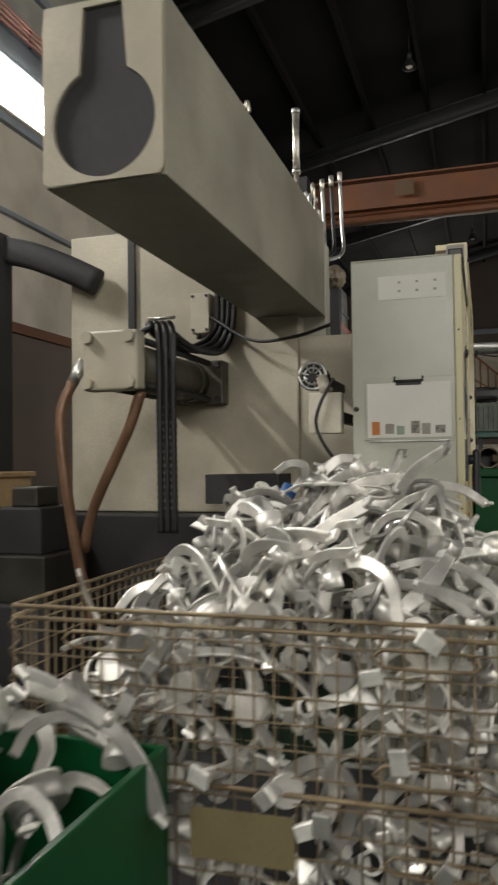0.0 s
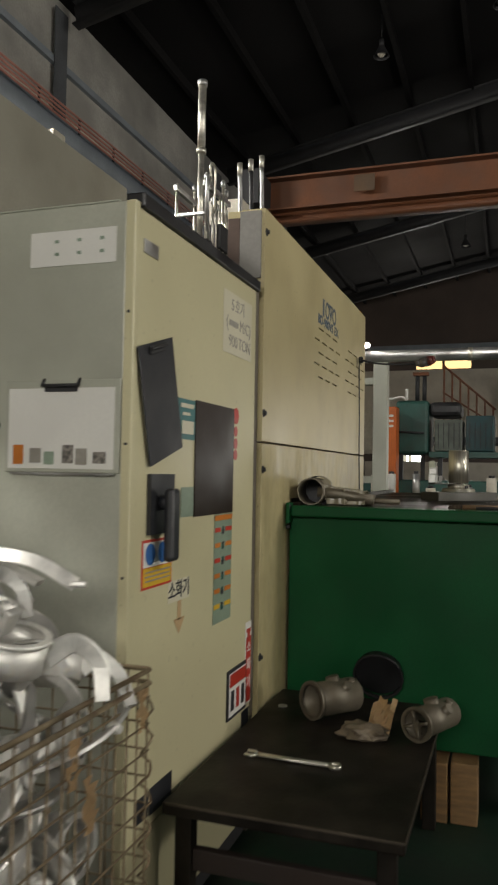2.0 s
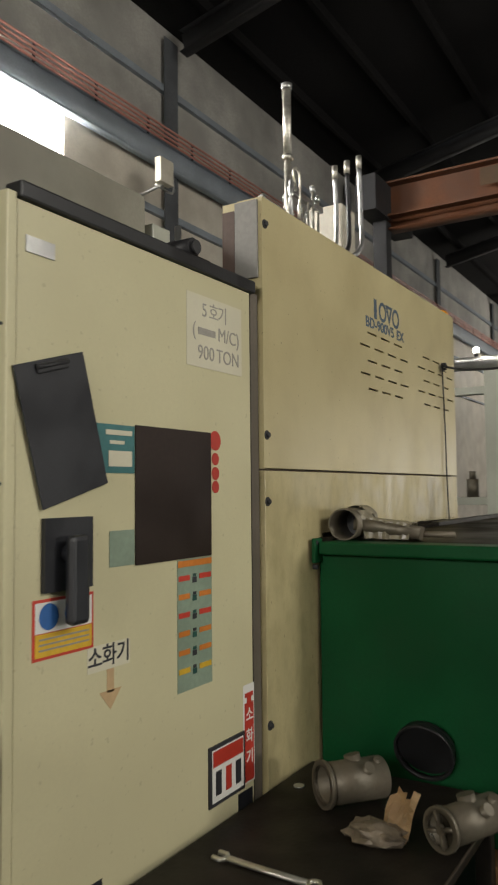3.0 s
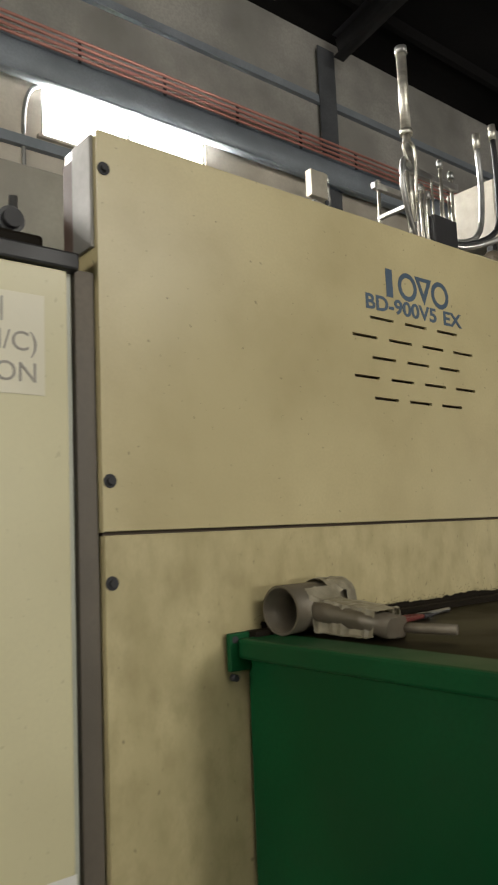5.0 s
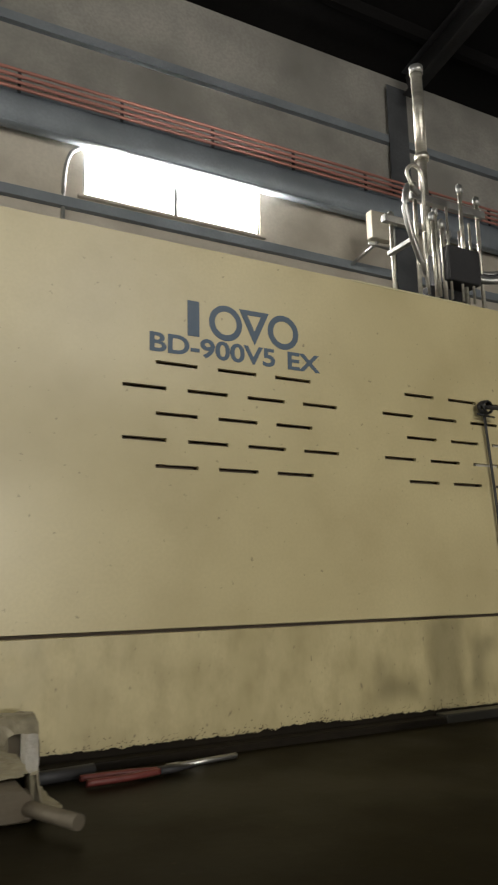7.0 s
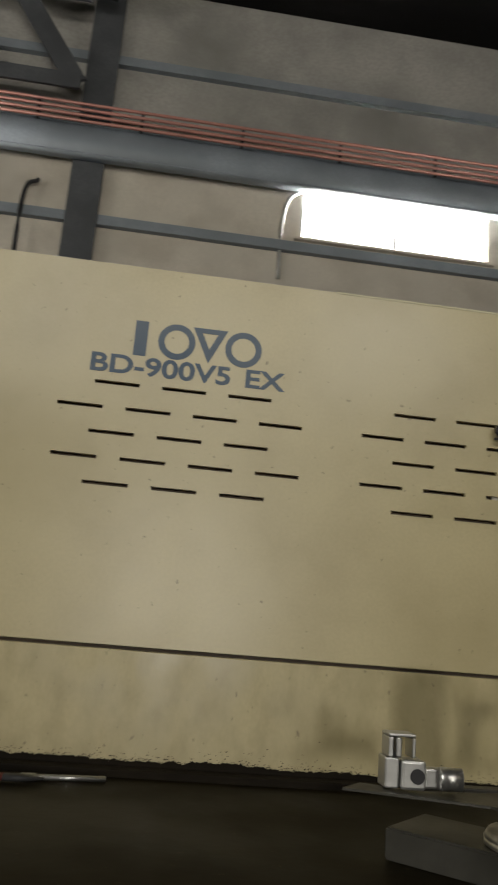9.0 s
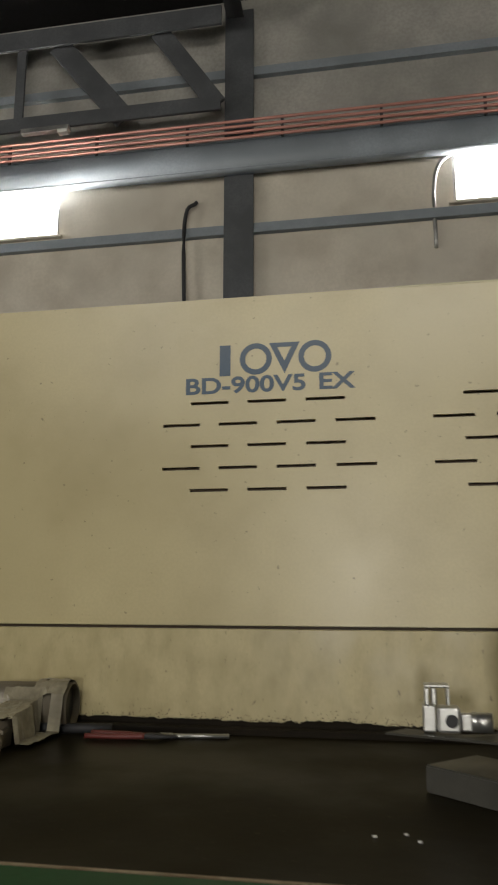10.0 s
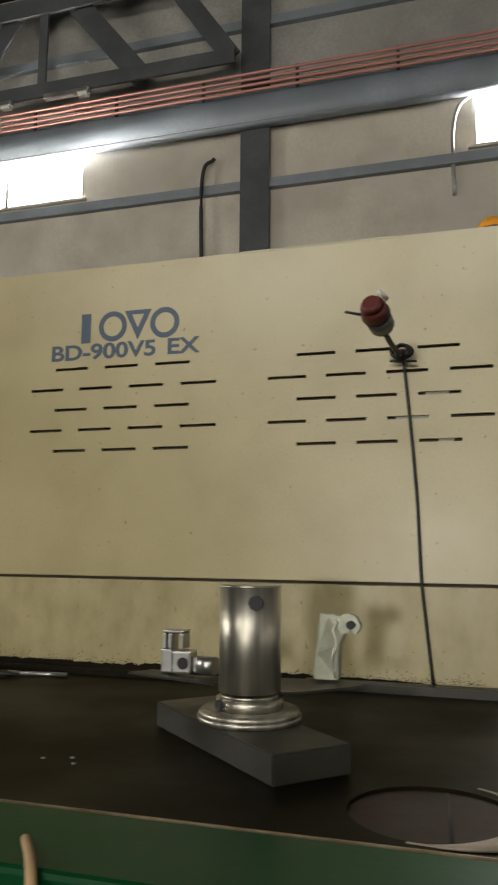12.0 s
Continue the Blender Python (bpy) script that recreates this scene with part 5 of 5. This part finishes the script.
for k in range(64):
    j = (k + 1) % 64
    for x, flip in ((SX0, 0), (SX0 + .018, 1)):
        q = [bm.verts.new((x, *t)) for t in (out[k], out[j], inn[j], inn[k])]
        bm.faces.new(q[::-1] if flip else q)
    bm.faces.new([bm.verts.new(t) for t in ((SX0, *inn[k]), (SX0, *inn[j]), (SX0 + .018, *inn[j]), (SX0 + .018, *inn[k]))])
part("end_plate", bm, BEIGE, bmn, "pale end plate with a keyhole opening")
# flat dark sheet drawing the shade inside the keyhole; the beam is solid
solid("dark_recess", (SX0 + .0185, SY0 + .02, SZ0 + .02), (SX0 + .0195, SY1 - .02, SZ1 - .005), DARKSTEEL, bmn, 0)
bm = bmesh.new()
sweep(bm, [Vector((-.19 + .022 * math.cos(a), .85, 2.775 + .022 * math.sin(a))) for a in np.linspace(-.6, 3.9, 16)], circle(.006, 8), up=(0, 1, 0))
part("lifting_eye", bm, CHROME, bmn)
solid("post", (1.47, .86, 0), (1.60, 1.04, 2.66), GREYGREEN, bmn, 0.005, "grey-green upright post")

platen = thing("machine_platen", (1.4, 1.5, 0), "oily beige upright machine platen", "machine platen")
solid("plate", (1.30, 1.0, .98), (1.46, 2.55, 2.80), BEIGE, platen, 0.01)
solid("apron", (1.32, .56, .98), (1.44, .998, 2.05), BEIGE, platen, 0.006)
solid("base", (1.1, .55, 0), (1.55, 2.7, .975), DARKSTEEL, platen, 0.01)
solid("fixing_bar", (1.27, 2.07, 2.1), (1.298, 2.12, 2.75), DARKSTEEL, platen)
solid("dark_cover", (1.0, 1.05, 1.05), (1.28, 1.50, 1.22), DARKSTEEL, platen)
jb = thing("junction_box", (1.25, 1.64, 2.1), "small grey junction box on the platen", "junction box")
solid("case", (1.22, 1.545, 2.095), (1.298, 1.665, 2.345), WHITEBOX, jb)
for y in (1.56, 1.65):
    for z in (2.115, 2.325):
        rod("bolt", (1.212, y, z), (1.22, y, z), .010, DARKSTEEL, jb, 8)
rod("gland", (1.24, 1.62, 2.06), (1.24, 1.62, 2.10), .014, DARKSTEEL, jb)
cy_ = thing("core_cylinder", (.9, 1.65, 1.785), "hydraulic cylinder with a square bolted head", "hydraulic cylinder")
OLIVE = mat("oily_olive_paint", (0.085, 0.078, 0.055), 0.42, fine=60, coarse=4, vary=0.3, bump=0.1, stain=(0.03, 0.026, 0.018), amount=0.6)
solid("head", (.10, 1.505, 1.645), (.20, 1.795, 1.935), BEIGE, cy_, 0.012)
rod("barrel", (.20, 1.65, 1.785), (1.22, 1.65, 1.785), .120, OLIVE, cy_, 32)
for x in (.215, 1.06):
    rod("barrel_band", (x, 1.65, 1.785), (x + .05, 1.65, 1.785), .128, OLIVE, cy_, 32)
solid("rear_flange", (1.18, 1.445, 1.65), (1.298, 1.855, 1.915), OLIVE, cy_, 0.008)
for y in (1.475, 1.825):
    for z in (1.68, 1.885):
        rod("flange_bolt", (1.160, y, z), (1.18, y, z), .020, DARKSTEEL, cy_, 6)
for y in (1.54, 1.76):
    for z in (1.68, 1.90):
        rod("tie_rod", (.07, y, z), (1.18, y, z), .018, DARKSTEEL, cy_, 12)
        rod("nut", (.065, y, z), (.10, y, z), .032, BEIGE, cy_, 6)
rod("port", (.42, 1.65, 1.90), (.42, 1.65, 1.955), .035, DARKSTEEL, cy_, 16)
for k in range(4):
    y = 1.375 + k * .036
    hose("ribbed_conduit", ([(.24, y, .95), (.235, y, 1.4), (.232, y, 1.84)] if k < 3 else [(.30, 1.60, 1.86), (.26, 1.56, 1.93)]) + [(.245, y + .01, 1.945 + .008 * k), (.30, y + .05, 1.985), (.48, y + .10, 1.97), (.80, y + .10, 1.93), (1.10, y + .07, 1.95 + .02 * k), (1.24, y + .05, 2.03 + .02 * k), (1.262, y + .02, 2.2), (1.27, y + .02, 2.55)], .0185, RUBBER, cy_, True)
rod("conduit_clamp", (.225, 1.36, 2.0), (.225, 1.50, 2.0), .008, GALV, cy_, 8)
hc = thing("brown_hose", (.14, 1.85, .8), "thick brown hose with a steel elbow", "hose", "brown hydraulic hoses")
hose("tube", [(.128, 1.865, 1.70), (.09, 1.91, 1.525), (.09, 1.885, 1.21), (.12, 1.84, .85), (.17, 1.79, .5)], .027, COPPER, hc)
rod("elbow", (.155, 1.815, 1.80), (.128, 1.873, 1.68), .030, GALV, hc)
hc = thing("brown_hose", (.22, 1.7, .8), "thick brown hose with a steel elbow", "hose", "brown hydraulic hoses")
hose("tube", [(.20, 1.53, 1.645), (.20, 1.59, 1.48), (.218, 1.666, 1.345), (.236, 1.81, 1.075), (.254, 1.88, .85)], .027, COPPER, hc)
ar = thing("dark_swing_arm", (1.0, 2.4, 2.4), "dark steel swing arm with a rounded nose", "machine arm")
bm = bmesh.new()
sweep(bm, smooth_path([(1.1, 3.0, 2.72), (1.12, 2.75, 2.66), (1.16, 2.5, 2.56), (1.2, 2.3, 2.46)], 5), slab(.12, .17))
part("arm", bm, DARKSTEEL, ar)
solid("mount", (1.0, 2.9, 0), (1.15, 3.1, 2.8), DARKSTEEL, ar)
ph = thing("wall_handset", (.36, .645, 1.42), "cream handset box with a coiled black cord", "handset")
solid("case", (.33, .565, 1.42), (.39, .725, 1.615), WHITEBOX, ph, 0.008)
solid("stand_arm", (.391, .62, 1.49), (1.318, .66, 1.545), DARKSTEEL, ph)
bm = bmesh.new()
cyl(bm, (.345, .64, 1.615), (.355, .665, 1.69), .032, .026, 14)
part("cradle", bm, WHITEBOX, ph)
hose("cord", [(.325, .60, 1.68), (.312, .66, 1.57), (.312, .685, 1.47), (.32, .65, 1.37), (.36, .57, 1.25)], .009, RUBBER, ph, True, "coiled black cord")
hw = thing("hand_wheel", (.56, .75, 1.66), "small slotted round fan guard on a motor", "fan guard")
WY, WZ, WR = .749, 1.719, .068
for q, rr in enumerate((WR, WR * .62)):
    bm = bmesh.new()
    sweep(bm, [Vector((.546, WY + rr * math.cos(a), WZ + rr * math.sin(a))) for a in np.linspace(0, 6.3, 30)], circle(.008 - .003 * q, 8), up=(1, 0, 0))
    part("rim", bm, GALV, hw)
for k in range(9):
    a = k * .698 + .3
    rod("spoke", (.546, WY, WZ), (.546, WY + WR * math.cos(a), WZ + WR * math.sin(a)), .0042, GALV, hw, 8)
rod("hub", (.53, WY, WZ - .01), (.60, WY, WZ), .022, DARKSTEEL, hw, 14)
rod("motor_shell", (.556, WY, WZ), (.70, WY, WZ), .062, DARKSTEEL, hw, 24)
solid("motor_arm", (.70, .72, WZ - .025), (1.318, .78, WZ + .025), DARKSTEEL, hw)
hose("hanging_cable", [(1.24, 1.55, 2.2), (1.15, 1.25, 2.02), (1.0, .95, 2.0), (.8, .70, 2.02)], .010, RUBBER, None)
tagged(bpy.data.objects["hanging_cable"], "black cable sagging from the platen to the cabinet", "cable")

# dark machinery beyond, at the far side of the basket
mv = thing("dark_mould_stack", (.2, 2.1, 0), "dark stacked mould blocks on a pallet", "mould")
for k, (a, b) in enumerate((((-.05, 1.9, .12), (.5, 2.5, .62)), ((.0, 1.95, .62), (.42, 2.35, .85)), ((.05, 2.0, .85), (.36, 2.28, 1.08)), ((.1, 2.05, 1.08), (.3, 2.2, 1.18)))):
    solid("block", a, b, (DARKSTEEL, PLATESTEEL)[k % 2], mv, 0.01)
solid("pallet", (-.1, 1.85, 0), (.55, 2.55, .12), WOOD, mv)
wc = thing("wooden_crate", (.6, 2.75, 0), "pale plywood crate behind the moulds", "crate")
solid("box_body", (.2, 2.6, 0), (.9, 3.1, 1.22), CARD, wc, 0.01)
solid("lid", (.18, 2.58, 1.22), (.92, 3.12, 1.25), CARD, wc)
bw = thing("brown_partition", (2.0, 3.9, 0), "dark brown sheet metal partition behind the machine", "partition")
solid("sheet", (-.5, 4.2, 0), (5.0, 4.25, 2.55), FARWALL, bw)
solid("top_rail", (-.5, 4.17, 2.55), (5.0, 4.28, 2.65), CRANE, bw)

# ---- accumulator tower behind the guard ----
tw = thing("accumulator_tower", (4.5, 1.75, 0), "steel tower with a chrome rod and bent tubes", "machine tower")
solid("column", (4.30, 1.60, 0), (4.62, 1.95, 3.35), DARKSTEEL, tw, 0.01)
rod("rod", (4.42, 1.73, 3.35), (4.42, 1.73, 4.28), .029, CHROME, tw, 20)
rod("upper_rod", (4.42, 1.73, 4.28), (4.42, 1.73, 4.90), .036, CHROME, tw, 20)
rod("rod_collar", (4.42, 1.73, 4.26), (4.42, 1.73, 4.30), .046, CHROME, tw, 20)
rod("rod_cap", (4.42, 1.73, 4.88), (4.42, 1.73, 4.93), .045, GALV, tw, 20)
bm = bmesh.new()
box(bm, (4.16, 1.56, 3.86), (4.76, 1.60, 3.91), .005), box(bm, (4.20, 1.86, 3.86), (4.76, 1.90, 3.91), .005), box(bm, (4.20, 1.60, 3.62), (4.235, 1.86, 3.65), .004)
part("crossbar", bm, GALV, tw)
for k, (x, y, z) in enumerate(((4.20, 1.58, 3.98), (4.31, 1.56, 3.80), (4.37, 1.55, 3.76), (4.55, 1.56, 4.04), (4.64, 1.88, 4.06), (4.73, 1.60, 4.02), (4.28, 1.9, 3.95))):
    rod("stud", (x, y, 3.2), (x, y, z), .013, CHROME, tw, 10)
    rod("nut", (x, y, z - .06), (x, y, z - .01), .024, GALV, tw, 6)
hose("bent_pipe", [(4.20, 1.54, 3.88), (4.10, 1.52, 3.90), (4.07, 1.52, 3.74), (4.15, 1.55, 3.56), (4.26, 1.58, 3.40)], .020, GALV, tw)
solid("valve_block", (4.36, 1.50, 3.36), (4.62, 1.68, 3.58), DARKSTEEL, tw, 0.01)
for k in range(3):
    u, v = .085 * k, -.085 * k
    hose("bent_tube", [(4.62, 1.66, 3.55 - .03 * k), (4.80, 1.60 + v * .4, 3.50 - .03 * k), (4.98 + u, 1.56 + v, 3.60), (5.08 + u, 1.58 + v, 3.92), (5.10 + u, 1.60 + v, 4.32 + .06 * k)], .022, RUBBER if k == 1 else GALV, tw)
    rod("tube_end", (5.10 + u, 1.60 + v, 4.30 + .06 * k), (5.10 + u, 1.60 + v, 4.42 + .06 * k), .027, CHROME, tw)
for k in range(5):
    rod("thin_stud", (4.22 + .09 * k, 1.53, 3.25), (4.22 + .09 * k, 1.53, 3.70 + .07 * (k % 3)), .008, CHROME, tw, 8)
bm = bmesh.new()
sweep(bm, smooth_path([(4.12, 1.50, 3.88), (4.08, 1.50, 3.98), (4.14, 1.50, 4.03), (4.20, 1.50, 3.96), (4.18, 1.50, 3.62)], 5), circle(.011, 8), up=(0, 1, 0))
part("loop_pipe", bm, CHROME, tw)
at = thing("white_oil_tank", (5.45, 1.9, 0), "white sheet metal oil tank on dark legs", "tank")
bm = bmesh.new()
box(bm, (5.47, 1.70, 3.70), (5.80, 2.1, 4.22), .02)
part("shell", bm, WHITEBOX, at)
for x in (5.49, 5.72):
    for y in (1.77, 2.02):
        solid("leg", (x, y, 0), (x + .06, y + .06, 3.70), DARKSTEEL, at)
wb = thing("white_bag", (4.95, 1.5, 3.0), "pale lagged valve body beside the tower", "valve")
bm = bmesh.new()
bmesh.ops.create_icosphere(bm, subdivisions=3, radius=1)
for v in bm.verts:
    k = 1 + .2 * noise.noise(v.co * 2.5)
    v.co = Vector((4.98 + v.co.x * .16 * k, 1.45 + v.co.y * .12 * k, 3.28 + v.co.z * .13 * k))
part("lagging", bm, FOIL, wb)
solid("stand", (4.93, 1.40, 0), (5.03, 1.50, 3.22), DARKSTEEL, wb)
sb = thing("wall_floodlight", (6.3, 4.57, 5.44), "unlit square floodlight on a bracket", "floodlight")
bm = bmesh.new()
box(bm, (6.23, 4.50, 5.33), (6.50, 4.60, 5.65), .01)
part("case", bm, WHITEBOX, sb)
bm = bmesh.new()
sweep(bm, smooth_path([(6.25, 4.6, 5.30), (6.60, 4.6, 5.30), (6.64, 4.62, 5.50), (6.62, 4.62, 5.70), (6.40, 4.61, 5.70)], 3), circle(.015, 6))
cyl(bm, (6.36, 4.57, 5.33), (6.36, 5.1, 5.25), .02, seg=8)
part("bracket", bm, GALV, sb)
# cables down the north wall
for k, (x, z0, z1) in enumerate(((.47, 2.6, 5.35), (3.0, 4.9, 5.5))):
    o = hose("wall_conduit", [(x, Y1 - .09, z0), (x + .02, Y1 - .09, (z0 + z1) / 2), (x, Y1 - .09, z1), (x + .12, Y1 - .05, z1 + .25)] if k == 0 else [(x, Y1 - .03, z0), (x, Y1 - .03, z1), (x + .06, Y1 - .03, z1 + .28), (x + .2, Y1 - .03, z1 + .40)], .02, DARKSTEEL if k == 0 else GALV)
    tagged(o, "thin conduit running down the cladding", "conduit")

# ---- beyond the guard's end ----
sf_ = thing("steel_rack_frame", (4.7, .5, 0), "grey painted steel rack frame with shelves", "rack")
for y in (.06, .78):
    solid("post", (4.64, y, 0), (4.76, y + .12, 2.34), GREYGREEN, sf_, 0.004)
for z in (1.30, 2.15):
    solid("shelf_beam", (4.66, .18, z), (4.74, .78, z + .06), GREYGREEN, sf_, 0.003)
bm = bmesh.new()
cyl(bm, (4.70, .30, 1.36), (4.70, .30, 1.50), .045, seg=16), cyl(bm, (4.70, .30, 1.50), (4.70, .30, 1.56), .025, seg=12)
cn = thing("spray_can", (4.70, .30, 1.36), "small rusty canister on the rack beam", "canister")
part("can", bm, ALU_DULL, cn)
tb = thing("overhead_pipe", (4.7, -1.5, 2.4), "silver lagged pipe running across on posts", "pipe")
rod("pipe_run", (4.70, .95, 2.395), (4.70, -4.6, 2.395), .052, GALV, tb, 20)
for y in (-.6, -2.0, -3.4):
    rod("pipe_band", (4.70, y, 2.395), (4.70, y - .04, 2.395), .056, CHROME, tb, 20)
solid("pipe_post", (4.64, -4.6, 0), (4.76, -4.48, 2.345), DARKSTEEL, tb)
gm = thing("green_press", (9.3, .5, 0), "dark green machine with boxy motors and pipes", "machine")
solid("bed", (8.9, -1.6, 0), (10.2, 1.2, 1.30), DARKGREEN, gm, 0.02)
solid("body", (9.0, .14, 1.66), (9.8, .60, 2.42), DARKGREEN, gm, 0.05)
solid("body_cap", (9.05, -.30, 2.20), (9.7, .135, 2.40), RUBBER, gm, 0.06)
for y in (.20, .50):
    solid("body_leg", (9.05, y, 1.30), (9.15, y + .05, 1.66), DARKSTEEL, gm)
solid("shelf", (8.95, -.95, 1.62), (9.7, .13, 1.70), DARKGREEN, gm, 0.005)
for y in (-.90, -.05):
    solid("shelf_leg", (9.0, y, 1.30), (9.08, y + .06, 1.62), DARKSTEEL, gm)
for k, y in enumerate((-.32, -.74)):
    mb = solid("motor_box", (9.0, y, 1.705), (9.6, y + .38, 2.15 + .05 * k), mat(("dusty_green_grey", "dark_teal_paint")[k], ((0.11, 0.13, 0.105), (0.015, 0.055, 0.060))[k], 0.5, vary=0.35, stain=(0.03, 0.03, 0.025), amount=0.6), gm, 0.02)
    for q in range(5):
        solid("rib", (8.992, y + .04 + q * .07, 1.75), (8.9995, y + .050 + q * .07, 2.10), DARKSTEEL, mb, 0)
rod("pipe", (8.96, .62, 1.98), (8.96, .20, 1.96), .016, DARKSTEEL, gm, 8)
for y in (.33, .23):
    rod("cylinder", (9.3, y, 2.42), (9.3, y, 2.80), .030, DARKSTEEL, gm)
solid("cylinder_yoke", (9.25, .17, 2.80), (9.35, .39, 2.85), CRANE, gm)
hose("white_hose", [(8.97, .78, 2.46), (8.97, .66, 2.44), (8.97, .52, 2.47), (8.97, .44, 2.42)], .016, PAPER, gm)
rod("white_valve", (8.97, .44, 2.42), (8.97, .44, 2.58), .020, PAPER, gm, 10)
od = thing("orange_cabinet", (8.75, .61, 0), "narrow orange steel cabinet with pale marks", "cabinet")
solid("body", (8.6, .53, 0), (8.9, .70, 2.30), ORANGEPAINT, od, 0.01)
for k in range(3):
    solid("mark", (8.596, .57, 2.02 + k * .07), (8.5995, .63, 2.05 + k * .07), PAPER, od, 0)
ra = thing("safety_railing", (11.5, .3, 0), "brown steel stair railing beside a platform", "railing")
solid("platform", (11.0, -1.2, 1.9), (12.2, .9, 2.0), DARKSTEEL, ra)
for k in range(7):
    rod("post", (11.1, .10 - k * .13, 2.0), (11.1, .10 - k * .13, 3.18 - k * .115), .016, CRANE, ra, 8)
rod("rail", (11.1, .12, 3.20), (11.1, -.72, 2.45), .018, CRANE, ra, 8)
rod("rail", (11.1, .12, 2.75), (11.1, -.72, 2.20), .014, CRANE, ra, 8)
for y in (.8, -1.1):
    solid("leg", (11.3, y, 0), (11.4, y + .1, 1.9), DARKSTEEL, ra)
for k, (y, z, w, h_) in enumerate(((.60, 3.41, .44, .56), (-.88, 3.5, 1.05, 1.2), (4.87, 2.28, 1.4, 1.55))):
    eb = solid("wall_panel_box", (X1 - .2, y - w, z), (X1, y, z + h_), WHITEBOX, None, .01)
    tagged(eb, "pale electrical box on the end wall", "electrical box")
solid("wall_band", (X1 - .05, Y0, 6.1), (X1 - .002, Y1, 6.28), GIRT, None, 0)
tagged(bpy.data.objects["wall_band"], "dark girt along the end wall", "girt", kind="structure")
wk = thing("workbench", (7.6, -.3, 0), "pale far workbench with bottles and tins", "workbench")
solid("bench_top", (7.2, -2.2, 1.05), (8.0, .75, 1.10), BEIGE, wk)
solid("panel", (7.25, -2.15, 0), (7.3, .7, 1.05), BEIGE, wk)
for y in (-2.1, .62):
    solid("leg", (7.9, y, 0), (7.98, y + .08, 1.05), DARKSTEEL, wk)
random.seed(5)
for k in range(9):
    y, r, h_ = .6 - k * .22 + random.uniform(-.04, .04), random.uniform(.03, .06), random.uniform(.10, .30)
    t = thing("tin", (7.4, y, 1.10), "pale tin or bottle on the far workbench", "tin", "tins on the workbench")
    rod("can_body", (7.4, y, 1.10), (7.4, y, 1.10 + h_), r, (WHITEBOX, PAPER, GALV)[k % 3], t)
    rod("cap", (7.4, y, 1.10 + h_), (7.4, y, 1.13 + h_), r * .6, DARKSTEEL, t)
pl_ = thing("pipe_lamp", (4.70, .247, 2.447), "small lit bulb lamp standing on the pipe", "lamp")
rod("socket", (4.70, .247, 2.444), (4.70, .247, 2.475), .016, DARKSTEEL, pl_, 12)
bm = bmesh.new()
bmesh.ops.create_uvsphere(bm, u_segments=14, v_segments=8, radius=.026)
bmesh.ops.translate(bm, verts=bm.verts, vec=(4.70, .247, 2.497))
part("bulb", bm, BULB, pl_)
for x, y, z in ((17.6, .12, 7.05), (10.2, 1.05, 8.10), (9.6, -.8, 8.25)):
    lp = thing("pendant_lamp", (x, y, z), "unlit pendant lamp hanging under the dark roof", "lamp", "pendant lamps")
    bm = bmesh.new()
    cyl(bm, (x, y, z), (x, y, z + .16), .13, .05, 20, False), cyl(bm, (x, y, z + .16), (x, y, z + .28), .045, .04, 14)
    part("shade", bm, DARKSTEEL, lp)
    bm = bmesh.new()
    bmesh.ops.create_uvsphere(bm, u_segments=14, v_segments=8, radius=.07)
    bmesh.ops.translate(bm, verts=bm.verts, vec=(x, y, z + .06))
    part("bulb", bm, WHITEBOX, lp)
    rod("flex", (x, y, z + .28), (x, y, roof_z(y)), .008, RUBBER, lp, 6)
